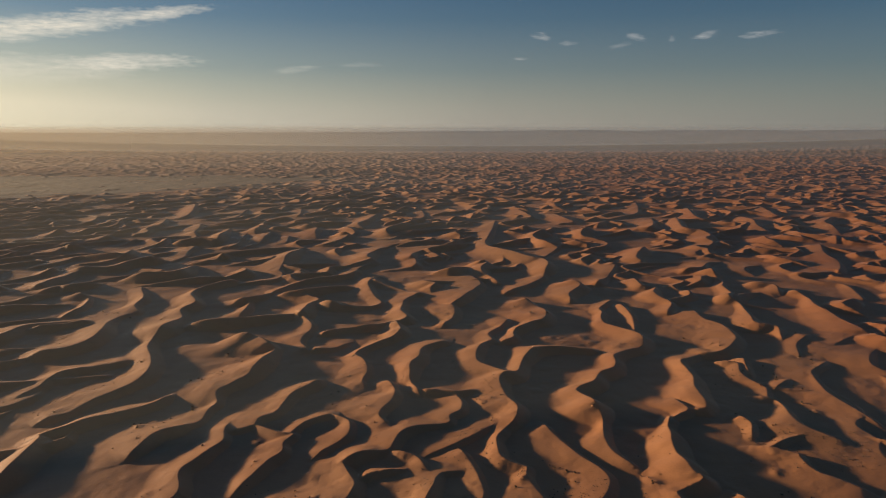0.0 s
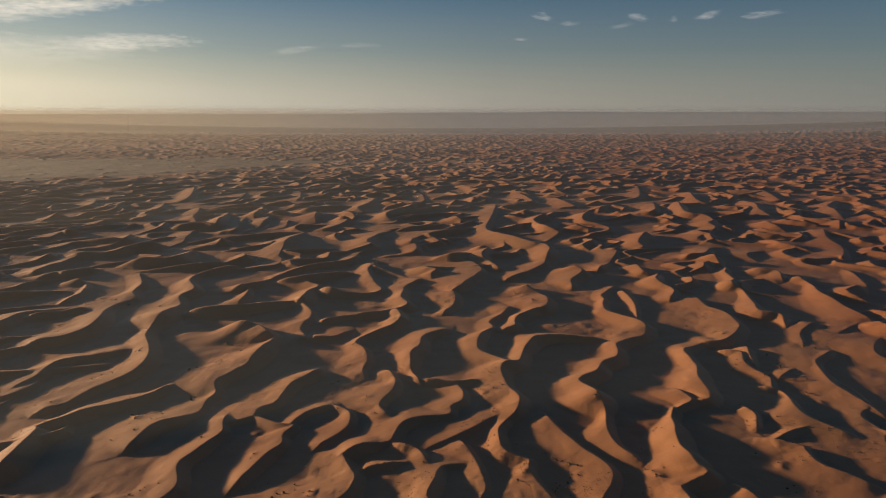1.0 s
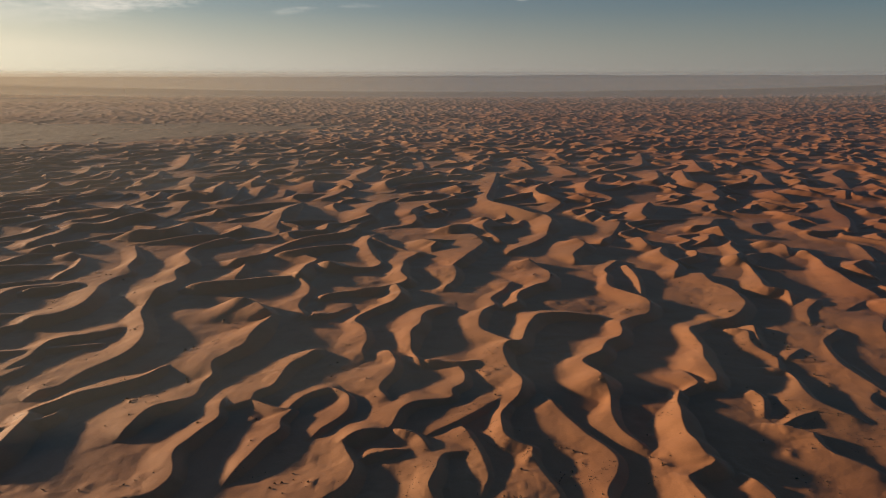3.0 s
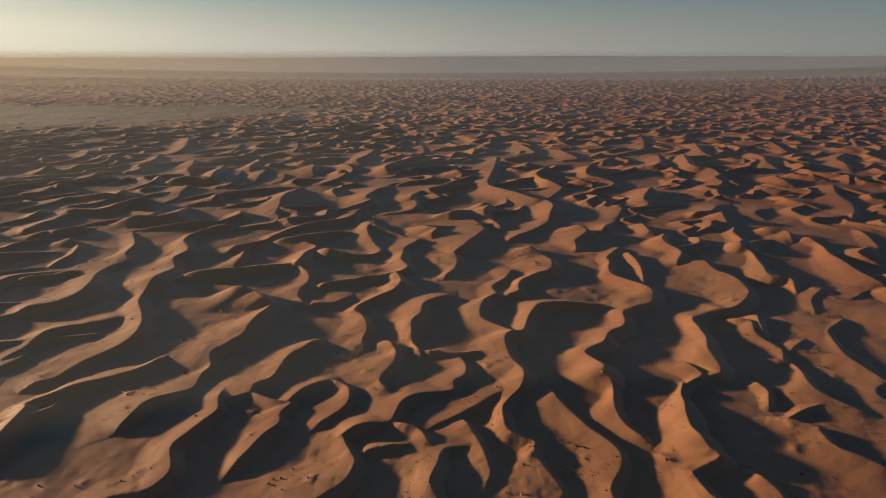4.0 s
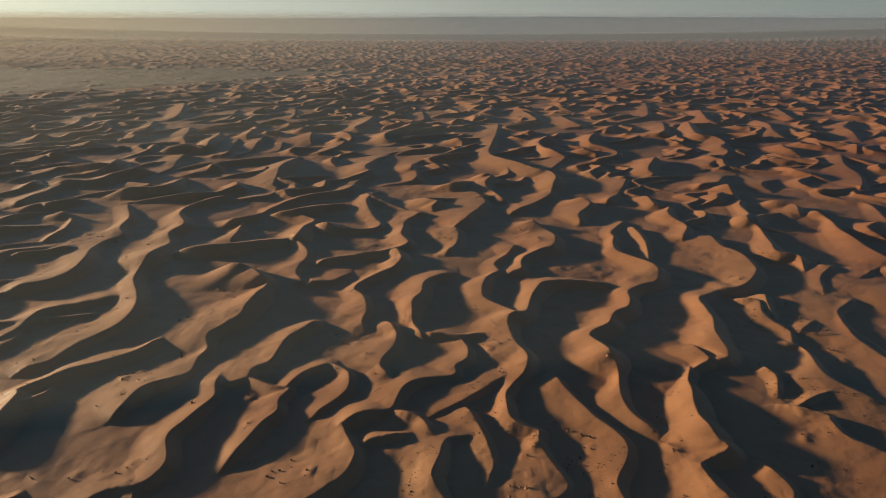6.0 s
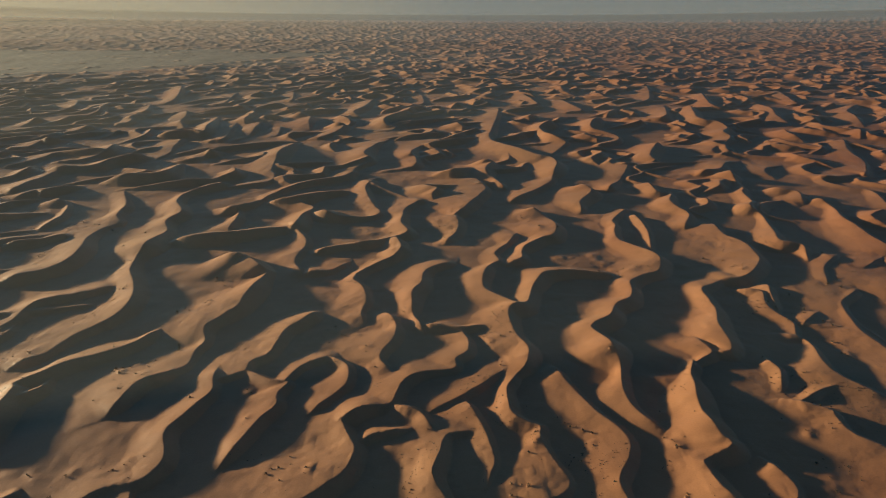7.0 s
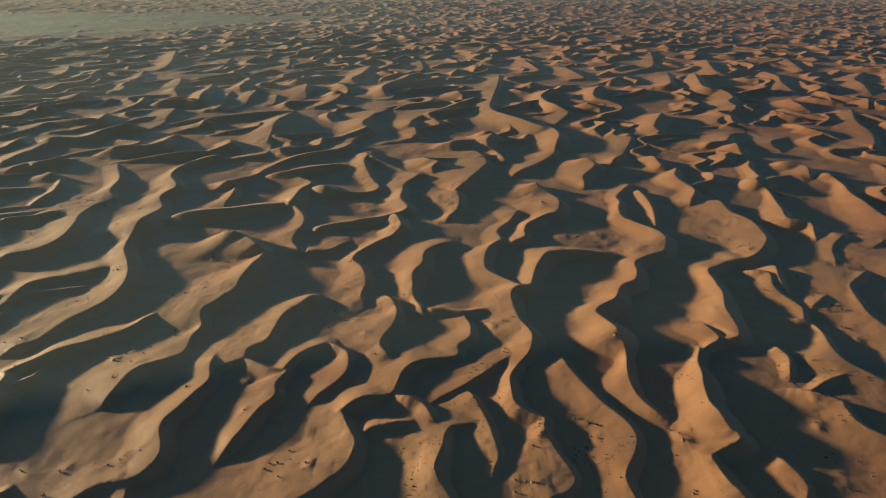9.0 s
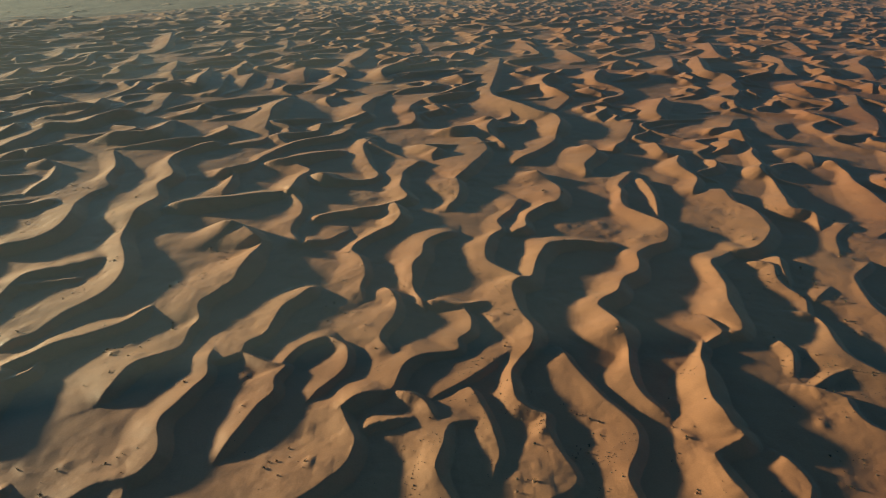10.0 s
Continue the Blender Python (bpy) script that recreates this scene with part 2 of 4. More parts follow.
def raise_dune(points, owner, gap=1.5):
    """Raises one dune on the sheet: a slip face to the right of its crest line (walked from near to far), and a long smooth back to the left."""
    c = crest_curve(points, gap)
    top = c[:, 2].max()
    reach_l, reach_r = c[:, 3].max() * 1.02, top / LEE * 1.05
    pad = max(reach_l, reach_r)
    x0, x1, y0, y1 = c[:, 0].min() - pad, c[:, 0].max() + pad, c[:, 1].min() - pad, c[:, 1].max() + pad
    xs, ys = np.array([x0, x1, x0, x1]), np.array([y0, y0, y1, y1])
    r0 = math.hypot(0 if x0 < 0 < x1 else min(abs(x0), abs(x1)), 0 if y0 < 0 < y1 else min(abs(y0), abs(y1)))
    r1, an = np.hypot(xs, ys).max(), np.arctan2(xs, ys)
    i0, i1 = np.searchsorted(RAD, r0), np.searchsorted(RAD, r1)
    j0, j1 = np.searchsorted(AZ, an.min()), np.searchsorted(AZ, an.max())
    if x0 < 0 < x1 and y0 < 0:
        j0, j1 = 0, len(AZ)
    if i1 - i0 < 2 or j1 - j0 < 2:
        return
    x, y = GX[i0:i1, j0:j1], GY[i0:i1, j0:j1]
    near = np.nonzero((x > x0) & (x < x1) & (y > y0) & (y < y1))
    if not len(near[0]):
        return
    px, py = x[near], y[near]
    best, side, end = np.full(px.shape, 1e9), np.zeros(px.shape), np.zeros(px.shape, bool)
    hsum, lsum, wsum = np.zeros(px.shape), np.zeros(px.shape), np.full(px.shape, 1e-12)
    last = len(c) - 2
    for k, ((ax, ay, ah, al), (bx, by, bh, bl)) in enumerate(zip(c[:-1], c[1:])):
        dx, dy = bx - ax, by - ay
        long = math.hypot(dx, dy) + 1e-6
        u = np.clip(((px - ax) * dx + (py - ay) * dy) / (long * long), 0, 1)
        ex, ey = px - ax - u * dx, py - ay - u * dy
        d2 = ex * ex + ey * ey
        m = d2 < best
        best = np.where(m, d2, best)
        side = np.where(m, (dx * ey - dy * ex) / long, side)
        end = np.where(m, (k == 0) & (u == 0) | (k == last) & (u == 1), end)
        w = 1 / (d2 + 1.5) ** 3
        hsum += w * (ah + u * (bh - ah))
        lsum += w * (al + u * (bl - al))
        wsum += w
    d, hh = np.sqrt(best), hsum / wsum
    lee = hh - np.sqrt((d * LEE) ** 2 + 0.01) + 0.1
    u = np.clip(d * wsum / lsum, 0, 1)
    luff = hh * (0.6 * (1 - u) ** 1.5 + 0.2 * (1 + np.cos(np.pi * u))) - 4 * (u >= 1)
    turn = np.where(end, step(-0.8, 0.8, side / (d + 1e-6)), side > 0)
    z = lee * (1 - turn) + luff * turn
    zz, oo = GZ[i0:i1, j0:j1], OWNER[i0:i1, j0:j1]
    base = FLOOR_Z[i0:i1, j0:j1][near]
    z = z + base
    old = zz[near]
    k = 0.7
    h = np.clip(k - np.abs(z - old), 0, None) / k
    zz[near] = np.maximum(z, old) + h * h * k * 0.25 * np.clip((z - base) / 0.5, 0, 1)
    win = z > np.maximum(old, base + 0.12)
    o = oo[near]
    o[win] = owner
    oo[near] = o
    ss = SLIP[i0:i1, j0:j1]
    s = ss[near]
    s[win] = turn[win] < 0.5
    ss[near] = s


# ---- dunes too far and too many to count ----
FAR_OWNER = 100000
rng = np.random.default_rng(7)


def in_flat_pan(x, y):
    """The bare gravel pan among the dunes on the sun's side."""
    x, y = np.asarray(x, float), np.asarray(y, float)
    wave = 90 * (smooth_noise(x, y, 150, 21) - 0.5)
    near_edge = 915 + np.where(x > -581, 1.0, 0.35) * (x + 581) + wave
    return (y > near_edge) & (y < 1420 - wave) & (x < -165)


def far_dunes():
    y, made = -420.0, 0
    while y < 3150:
        ahead = max(y, 0.0)
        gap_y = 25 + ahead * 0.009
        half = max(ahead * 0.80 + 60, 420 if y < 450 else 0)
        x = -half
        while x < half:
            gap_x = rng.uniform(17, 31) + ahead * 0.004
            cx, cy = x + rng.uniform(-8, 8), y + rng.uniform(-0.5, 0.5) * gap_y
            x += gap_x
            size = rng.uniform(0.6, 1.25)
            length = gap_y * rng.uniform(0.9, 1.8)
            lean, bow = rng.normal(0.3 + 0.75 * np.clip(-cx / (0.5 * ahead + 80), 0, 1), 0.45), rng.normal(0, 0.25) * length
            wig, ups = rng.normal(0, 0.13 * length, 5), rng.uniform(0.7, 1.2, 5)
            back = rng.uniform(2.8, 4.6)
            if in_flat_pan(cx, cy):
                if rng.random() < 0.93:
                    continue
                size *= 0.5
            if rng.random() < 0.04 or near_limit(cx, cy):
                continue
            t = np.linspace(-0.5, 0.5, 5)
            hx = (3.0 + ahead * 0.0006) * size * np.array([0.2, 0.8, 1.0, 0.85, 0.25]) * ups
            pts = np.stack([cx + lean * t * length + bow * (1 - 4 * t * t) + wig, cy + t * length, hx, back * hx], 1)
            counted = cy < 640 and abs(cx) < 0.66 * cy
            raise_dune(pts, len(NEAR) + made if counted else FAR_OWNER, gap=3 + ahead * 0.004)
            made += counted
        y += gap_y * 0.8
    return made


NEAR = []


def dune_at(*crest):
    """Plans one dune by its crest, walked with the slip face on the right hand: x, y, height, length of the back."""
    def tip(a, b):
        """Where the crest sinks into the floor, some metres past its end."""
        far = max(5.0, 2.2 * a[2]) / math.hypot(a[0] - b[0], a[1] - b[1])
        return (a[0] + far * (a[0] - b[0]), a[1] + far * (a[1] - b[1]), 0.1, max(2.5, 0.6 * a[3]))

    NEAR.append([tip(crest[0], crest[1]), *crest, tip(crest[-1], crest[-2])])


# the dunes under the flight
dune_at((-76.9, 141.9, 0.8, 8), (-73.1, 146, 0.8, 9), (-67.6, 147.1, 1.3, 11), (-65.2, 149.9, 1.6, 12), (-64.3, 154.2, 1.8, 11), (-65.3, 158.2, 1.9, 9), (-67.3, 162.8, 2, 8), (-67.7, 167.3, 1.8, 8), (-65.6, 173, 1.8, 8), (-64, 179.2, 1.6, 8), (-62.6, 184.1, 1.4, 8), (-64.2, 190.1, 1.3, 7), (-64.6, 193.6, 1.6, 7))
dune_at((-66.7, 141.4, 0.6, 5), (-67.4, 144.3, 0.6, 5), (-68.2, 146.8, 0.6, 5))
dune_at((-84.8, 177.1, 1.9, 13), (-83.3, 187.2, 2.5, 20), (-78.5, 191.5, 2.1, 16), (-74.3, 198.1, 1, 19), (-74.7, 207.1, 1.3, 8), (-73.7, 212.8, 1.5, 4), (-76.2, 220.6, 2.2, 20), (-72.7, 228.5, 2.4, 23), (-69.7, 234.9, 2.7, 26), (-69.2, 242.3, 3.5, 19), (-68.4, 250.5, 3.5, 12), (-67.6, 265.3, 2, 6), (-70.9, 269, 3.8, 13), (-78.4, 277.6, 4, 25), (-84, 279.1, 5, 34))
dune_at((-111.3, 161.3, 3.4, 10), (-113.1, 173.6, 3.4, 10), (-114.7, 184.3, 2.9, 8), (-116.6, 187, 2.3, 6), (-112.2, 192.6, 2.5, 7), (-107.9, 198.6, 2.5, 10), (-102.4, 203, 2.2, 12), (-96.6, 207.9, 2, 11), (-93.3, 212.4, 2, 6), (-91.8, 217, 1.7, 4))
dune_at((-141.4, 217.9, 1.4, 13), (-139.3, 226.1, 1.8, 11), (-139.7, 233.8, 2.2, 11), (-137.9, 239.7, 2.2, 11), (-131, 244.2, 1.9, 14), (-124.7, 248.8, 1.6, 14), (-120.6, 252.3, 1.5, 17))
dune_at((-121.5, 200.6, 1.8, 13), (-117.9, 205.3, 1.3, 18), (-114.9, 215.3, 1.5, 17), (-110.9, 221.2, 1.8, 18), (-107.8, 226.7, 2.2, 15), (-106.5, 233, 2.7, 16), (-107.9, 242.8, 3, 10), (-112.2, 253.5, 3, 10), (-119.3, 267.2, 3, 10), (-122.3, 280.5, 2.2, 7), (-122.8, 290.8, 4.6, 24), (-122.7, 300.5, 4.2, 21), (-123.1, 314.5, 2.3, 16), (-128.3, 327.4, 2.9, 12), (-125.9, 339, 3.2, 11), (-127.8, 345.3, 3.3, 12), (-134.9, 359.2, 3.1, 11), (-136.3, 374.6, 2, 6), (-130.5, 386.3, 3.2, 11), (-123.4, 396.7, 3.1, 18))
dune_at((-158.6, 260, 3.1, 19), (-152.1, 264.5, 2.9, 23), (-148, 269.4, 3, 24), (-146.9, 278.5, 3.3, 15), (-148.6, 290.3, 3.4, 18), (-153.1, 304, 2.5, 23), (-153.9, 317.5, 1.6, 25), (-149.9, 328.6, 1.3, 28))
dune_at((-150, 329.3, 1.8, 19), (-154.7, 336.1, 2.4, 14), (-156.8, 344.3, 2.5, 8), (-158.7, 355.3, 2.5, 8), (-171, 381.6, 0.7, 8))
dune_at((-180.5, 298.1, 3.4, 12), (-172.5, 302, 2.8, 9), (-165.5, 306.3, 3.1, 17))
dune_at((-182.3, 321.8, 1.5, 4), (-181.7, 330.8, 1.9, 6), (-182.6, 341.5, 1.8, 5), (-188, 355.8, 1.5, 4), (-196, 362.9, 3, 16))
dune_at((-219.7, 371.3, 2.3, 15), (-215.5, 378.2, 3, 20), (-209.8, 378.7, 4, 20), (-202.8, 387.3, 3.4, 12))
dune_at((-111.5, 302.4, 3.6, 15), (-102.7, 304.1, 4.5, 21), (-92.5, 308.7, 4, 14), (-82.1, 314.3, 3.4, 17), (-71.4, 320.3, 2.6, 9), (-68, 321.2, 4.1, 15), (-67.6, 337.1, 3.2, 11), (-64.8, 350.2, 2.1, 10), (-70.9, 357.3, 2.5, 8), (-77.9, 365.4, 2.9, 16))
dune_at((-97.7, 322.2, 2, 15), (-97.9, 334.3, 2.3, 8), (-100.5, 347.6, 1.5, 4), (-103.8, 348.6, 3.3, 22))
dune_at((-104.9, 347.7, 3, 12), (-98.8, 354.9, 2.8, 9), (-94.2, 365.5, 1.5, 4), (-92.4, 372.9, 1.7, 8), (-90, 378.8, 1.7, 8), (-85.7, 389.2, 2.3, 8), (-75.8, 400.4, 2.9, 12), (-59.1, 412.6, 2.9, 14), (-54.2, 424, 2.5, 24))
dune_at((-84.1, 362.3, 3.2, 11), (-74.8, 364.3, 4.4, 17), (-65.5, 374.7, 3.1, 15), (-55.1, 382.1, 2.2, 10))
dune_at((-58.4, 339.4, 4.3, 17), (-51.6, 336.4, 3, 10), (-43.9, 336.7, 2.2, 7), (-35.1, 338.6, 1.7, 5), (-31.8, 345.4, 1.3, 8), (-35.4, 356, 1.5, 7), (-39.3, 368.8, 2.1, 11), (-43.3, 389.2, 2.6, 9), (-40.9, 404.9, 2.5, 9))
dune_at((-62.9, 190.6, 0.9, 12), (-56.6, 195.1, 1.2, 16), (-56.7, 198.6, 1.5, 16), (-52.8, 203.3, 1.5, 11), (-51.5, 210.5, 1.7, 9), (-50.6, 219.4, 1.9, 10), (-47.3, 224.6, 2.2, 12), (-44.3, 230.5, 2.3, 9))
dune_at((-50.8, 157.3, 1.2, 5), (-48.6, 165.5, 1.6, 8), (-46.8, 171.7, 1.7, 10), (-44.2, 177.6, 1.5, 11), (-45.2, 182.9, 1.4, 12), (-43.6, 188.9, 1.3, 7), (-48.2, 189.7, 1.5, 4), (-56.2, 194.8, 1.1, 3))
dune_at((-44.6, 190.4, 1.1, 5), (-42.7, 195.8, 1.2, 7), (-39.6, 200.3, 1.2, 6), (-35.8, 202.5, 1.2, 8))
dune_at((-33.7, 178, 1.2, 7), (-30.3, 183.6, 1, 12), (-27.9, 187.8, 1.3, 10), (-27.7, 193, 1.3, 7), (-29, 198.6, 1.2, 3), (-32.8, 202, 1.2, 3))
dune_at((-35.1, 139, 1.5, 28), (-31.3, 141.7, 1.8, 27), (-27.2, 145.7, 1.9, 30), (-23.9, 149.8, 2, 32), (-22.3, 154.7, 1.9, 23), (-22.2, 159.3, 1.9, 15), (-23.9, 163.9, 1.8, 9), (-26.1, 169.3, 1.5, 9), (-27.4, 173.1, 1.2, 14))
dune_at((-25.7, 172.5, 2.3, 8), (-22.2, 175.5, 2.1, 13), (-15.5, 178.2, 1.2, 11), (-14, 182.9, 1.6, 10), (-12.9, 187.7, 1.7, 12), (-10.8, 191.2, 1.8, 10), (-6.7, 194.2, 1.3, 12), (-0.6, 195.7, 1.1, 12), (2.1, 197.2, 1.2, 13), (2, 201.9, 1.5, 13), (5.5, 206.4, 1.6, 11), (6, 213.3, 1.4, 6), (4.8, 218.1, 1, 9))
dune_at((-5.4, 222.9, 1.8, 5), (-1.1, 222.2, 1.6, 8), (4.9, 222, 1.5, 4), (9.3, 223.2, 1.5, 4))
dune_at((-17.6, 197.6, 1, 8), (-19.9, 201.6, 1.3, 4), (-19.6, 205.8, 1.5, 22), (-16.9, 212.7, 1.7, 30), (-16.2, 219.5, 1.7, 9), (-16.9, 225.4, 1.3, 4), (-18.9, 229.7, 1.8, 7))
dune_at((-8.9, 224, 1.5, 4), (-11.3, 231.1, 1, 2), (-12, 237.2, 2.2, 7), (-12, 247.5, 2.8, 9), (-9.3, 256.1, 2.6, 13), (-8.9, 265, 2.3, 10), (-5.9, 271.5, 1.9, 13), (-0, 276.2, 1.8, 13))
dune_at((-27.9, 230.1, 0.9, 10), (-28.6, 233.2, 0.9, 5), (-27.6, 241.8, 1.5, 11), (-29.2, 249.2, 1.9, 11), (-31.1, 254.6, 2.1, 7), (-34.6, 260.7, 2, 6), (-32, 270.3, 1.8, 5), (-25.9, 278.4, 2.1, 8), (-21.3, 283.3, 2.2, 7), (-18.8, 290.2, 3.2, 14), (-19.1, 295.7, 2.8, 9), (-21.4, 304.4, 3, 10))
dune_at((-51, 291.8, 2.2, 8), (-43.9, 297.4, 1.8, 5), (-34.9, 299.5, 2.8, 9), (-28.3, 302.7, 2.5, 8), (-21.7, 309, 2.2, 7), (-17, 314.7, 3.2, 11), (-20.7, 326.2, 2.8, 10), (-20.4, 339.9, 2.2, 7), (-20.1, 349, 1.9, 14), (-15.1, 361.4, 1.6, 11), (-12.4, 363.9, 2, 27))
dune_at((-51.4, 268.4, 1.7, 13), (-44.6, 270.9, 1.3, 12), (-40.3, 278, 1, 14))
dune_at((-55.8, 269.6, 1.8, 12), (-59.4, 277.2, 1.3, 8), (-60.2, 284.8, 1.6, 16), (-59, 296.1, 1.6, 8), (-60.1, 304.7, 1.8, 9), (-64, 313.2, 1.8, 5), (-68.5, 321.3, 2, 6))
dune_at((-1.5, 178.9, 0.7, 8), (4.3, 183.7, 1, 9), (9.8, 189.6, 1, 10), (14.7, 195.4, 0.8, 9))
dune_at((8.6, 150.8, 0.6, 2), (10, 156.1, 0.8, 6), (9.1, 162.9, 1.2, 5), (8, 168.3, 1.2, 6), (6.4, 174.1, 1.2, 9), (5.2, 177.7, 1.2, 8))
dune_at((-0.7, 141.7, 1.2, 12), (-2.4, 145.2, 1.5, 10), (-4, 149.4, 1.8, 8), (-3.6, 152.8, 1.9, 8), (-2.3, 157.7, 1.8, 12), (-1.8, 162.5, 1.4, 14), (-0.3, 165.9, 0.9, 11), (3.7, 166.9, 0.9, 8))
dune_at((-19.8, 164, 1.1, 5), (-17, 165.5, 1.2, 7), (-13.4, 166.5, 1.4, 4))
dune_at((-5.3, 169.9, 1.4, 5), (-7.7, 174.5, 1.4, 4), (-11.9, 176.7, 1.6, 5))
dune_at((19.5, 142.2, 0.9, 17), (23.9, 145.2, 0.9, 13), (25.7, 148.8, 0.9, 14), (24.4, 153.1, 1.2, 11), (22.8, 158.6, 1.1, 10), (21.5, 164.2, 1.3, 5), (21.9, 169.2, 1.4, 4), (19.3, 170.6, 1.5, 4), (15.6, 174, 1.8, 6), (15.2, 179.8, 1.8, 5), (15.4, 186.4, 1.5, 4), (17.9, 191.9, 1.3, 5))
dune_at((19.2, 194, 1.2, 10), (22.4, 198.9, 2.2, 11), (23.4, 207.1, 2.5, 8), (21, 215.8, 2, 13), (19.7, 226.3, 2.4, 15), (20, 232.3, 2.8, 13), (22.5, 238.3, 2.5, 8), (19.4, 243.3, 2, 8), (13.7, 251.2, 1.8, 11), (12.8, 258.4, 2.1, 11), (14.6, 268.2, 2.2, 10), (17.4, 275.7, 1.5, 4), (20.6, 280.1, 1.6, 12), (19.5, 288.7, 1.1, 6), (21.8, 294.5, 1.2, 6), (26.5, 303.1, 1.3, 5), (29.7, 311.8, 1.3, 14))
dune_at((26.3, 279, 1.9, 9), (29.8, 281.3, 2.4, 9), (30.8, 290.6, 1.8, 5), (34.2, 296.9, 2.8, 9), (41.4, 305.5, 2.8, 9), (46.9, 309.3, 3.1, 27), (49.7, 323.9, 3, 30), (47.8, 337.2, 1.5, 22), (43.6, 345.4, 2.6, 20), (42.7, 348.5, 3.2, 18))
dune_at((21.7, 235.2, 3.5, 12), (26.7, 238.6, 2.8, 9), (29.6, 249.3, 2.2, 7), (32.3, 256.9, 2.8, 9), (36.4, 264.3, 3.1, 14), (44.8, 267.6, 2.5, 10), (53.2, 268.1, 2.2, 7), (60.1, 266.7, 1.9, 9))
dune_at((49.6, 171.5, 1.3, 5), (47.9, 174.1, 1.4, 6), (46.4, 178.9, 1.6, 8), (46.1, 184.6, 1.7, 10), (46.8, 189.8, 1.8, 5), (48.5, 197.5, 1.5, 4), (48.6, 202.6, 3.1, 19), (47.7, 206.3, 4.8, 20), (46.6, 213.7, 3.5, 12), (44.7, 220.4, 2.8, 9), (47.6, 224.2, 3, 10), (52.5, 228.4, 3, 10), (55.4, 235.2, 2.6, 10))
dune_at((55.5, 235.6, 2.3, 9), (57.4, 238.8, 2.8, 11), (62.9, 243.6, 2.8, 9), (65.4, 250.4, 2.5, 8), (66.6, 257.8, 2.6, 9), (72.9, 264.4, 2.1, 17), (79.8, 268.5, 2.3, 29), (83.1, 275.2, 2.9, 26), (83.7, 283.3, 3.5, 15), (78.8, 294.3, 3.2, 11), (73.7, 304.5, 2.6, 10), (74.6, 315.2, 1.8, 5), (77.4, 325.5, 1.8, 5), (78.1, 333.6, 1.6, 6), (87.7, 351.4, 1.4, 8))
dune_at((85.6, 297.2, 1.2, 3), (89.4, 314.9, 1.5, 4), (90.5, 327.7, 2, 6), (90.3, 341.1, 2, 6))
dune_at((37.3, 141.9, 1.1, 9), (36.6, 145.1, 1.4, 10), (36.3, 148.7, 1.6, 6), (37.7, 152.1, 1.6, 11), (40.2, 156.4, 1.5, 13), (42, 161.2, 1.4, 16), (41.8, 165.5, 1.5, 13), (40, 170, 1.5, 11), (37.3, 174.5, 1.4, 12), (35.3, 179.8, 1.2, 10), (33.5, 185.3, 1.1, 10), (31.6, 190.8, 1.2, 10), (30.7, 194.4, 1.3, 8))
dune_at((58.7, 141.4, 2.2, 13), (57.2, 145.3, 2.5, 11), (56.6, 150.4, 2.2, 10), (56.5, 154, 2, 10), (58.5, 156.3, 1.6, 11), (65, 159.5, 2.6, 12), (63.5, 162.4, 3.1, 17), (63, 167.4, 3.6, 17), (62.6, 172.9, 3.1, 8), (63.4, 179.7, 3.6, 10), (65.1, 185.4, 2.9, 8), (66.7, 192.9, 1.5, 3), (68.9, 198.1, 1.9, 4))
dune_at((78.2, 205, 1.4, 6), (82.5, 205.3, 1.9, 12), (84, 208.7, 2.6, 16), (84.2, 214.9, 3.4, 16), (85.1, 222.4, 3.5, 11), (88.6, 232.8, 2.8, 9), (89.7, 242.2, 2.5, 7), (90.3, 251, 2.4, 6), (94.9, 255.8, 1.8, 13), (100.4, 260.7, 1.4, 10))
dune_at((69.4, 198.9, 1, 2), (74, 202.4, 1.5, 4), (77.1, 205.2, 1.7, 10), (75.9, 212.3, 1.7, 12))
dune_at((71.7, 142.4, 0.8, 5), (73.8, 146, 0.9, 8), (73.4, 150, 1, 7), (72.1, 153.3, 1.3, 5))
dune_at((104, 156.1, 1.1, 29), (101.3, 160, 1.3, 13), (98.8, 162.7, 1.5, 19), (96.6, 165.3, 1.5, 14), (95.8, 169, 1.5, 13), (96.1, 173.3, 1.5, 11), (96.4, 175.1, 1.5, 11), (93.7, 177.3, 1.4, 14), (90.5, 179.3, 1.4, 9))
dune_at((113.9, 182.8, 1.4, 12), (110.6, 187.2, 1.8, 12), (108.7, 190.4, 1.8, 20), (107, 194.4, 1.9, 23), (107, 200.1, 1.8, 9), (108.1, 205.3, 1.8, 6), (109.6, 210.6, 1.2, 3), (109.5, 215.9, 1, 2), (106.3, 218.2, 1.4, 7))
dune_at((132.3, 199.9, 1.1, 12), (131.3, 208.6, 1.3, 13), (130.3, 215.9, 1.5, 15), (130.1, 222.4, 1.5, 10), (131.6, 229.7, 1.5, 7), (133.5, 237.6, 1.5, 4), (136.9, 244.1, 1.3, 4), (144.8, 251.2, 1.1, 5))
dune_at((109.1, 220.3, 1.2, 7), (111.7, 227.5, 1.2, 7), (109.8, 232.9, 1.3, 8), (108.7, 240.7, 1.5, 9), (111.5, 250.3, 2, 9), (106.9, 252.7, 2, 6))
dune_at((114, 226.5, 0.7, 6), (120.3, 224.9, 0.7, 15), (127.3, 224.8, 0.6, 8))
dune_at((102.9, 262.3, 1.9, 19), (109.1, 262.8, 2.3, 9), (115.9, 268.1, 2.7, 19), (123.2, 279.6, 2.8, 19), (124.8, 289.1, 3, 25), (125.3, 300.9, 2.9, 18), (121.5, 311.4, 2.5, 14), (122.3, 324.9, 2.2, 24))
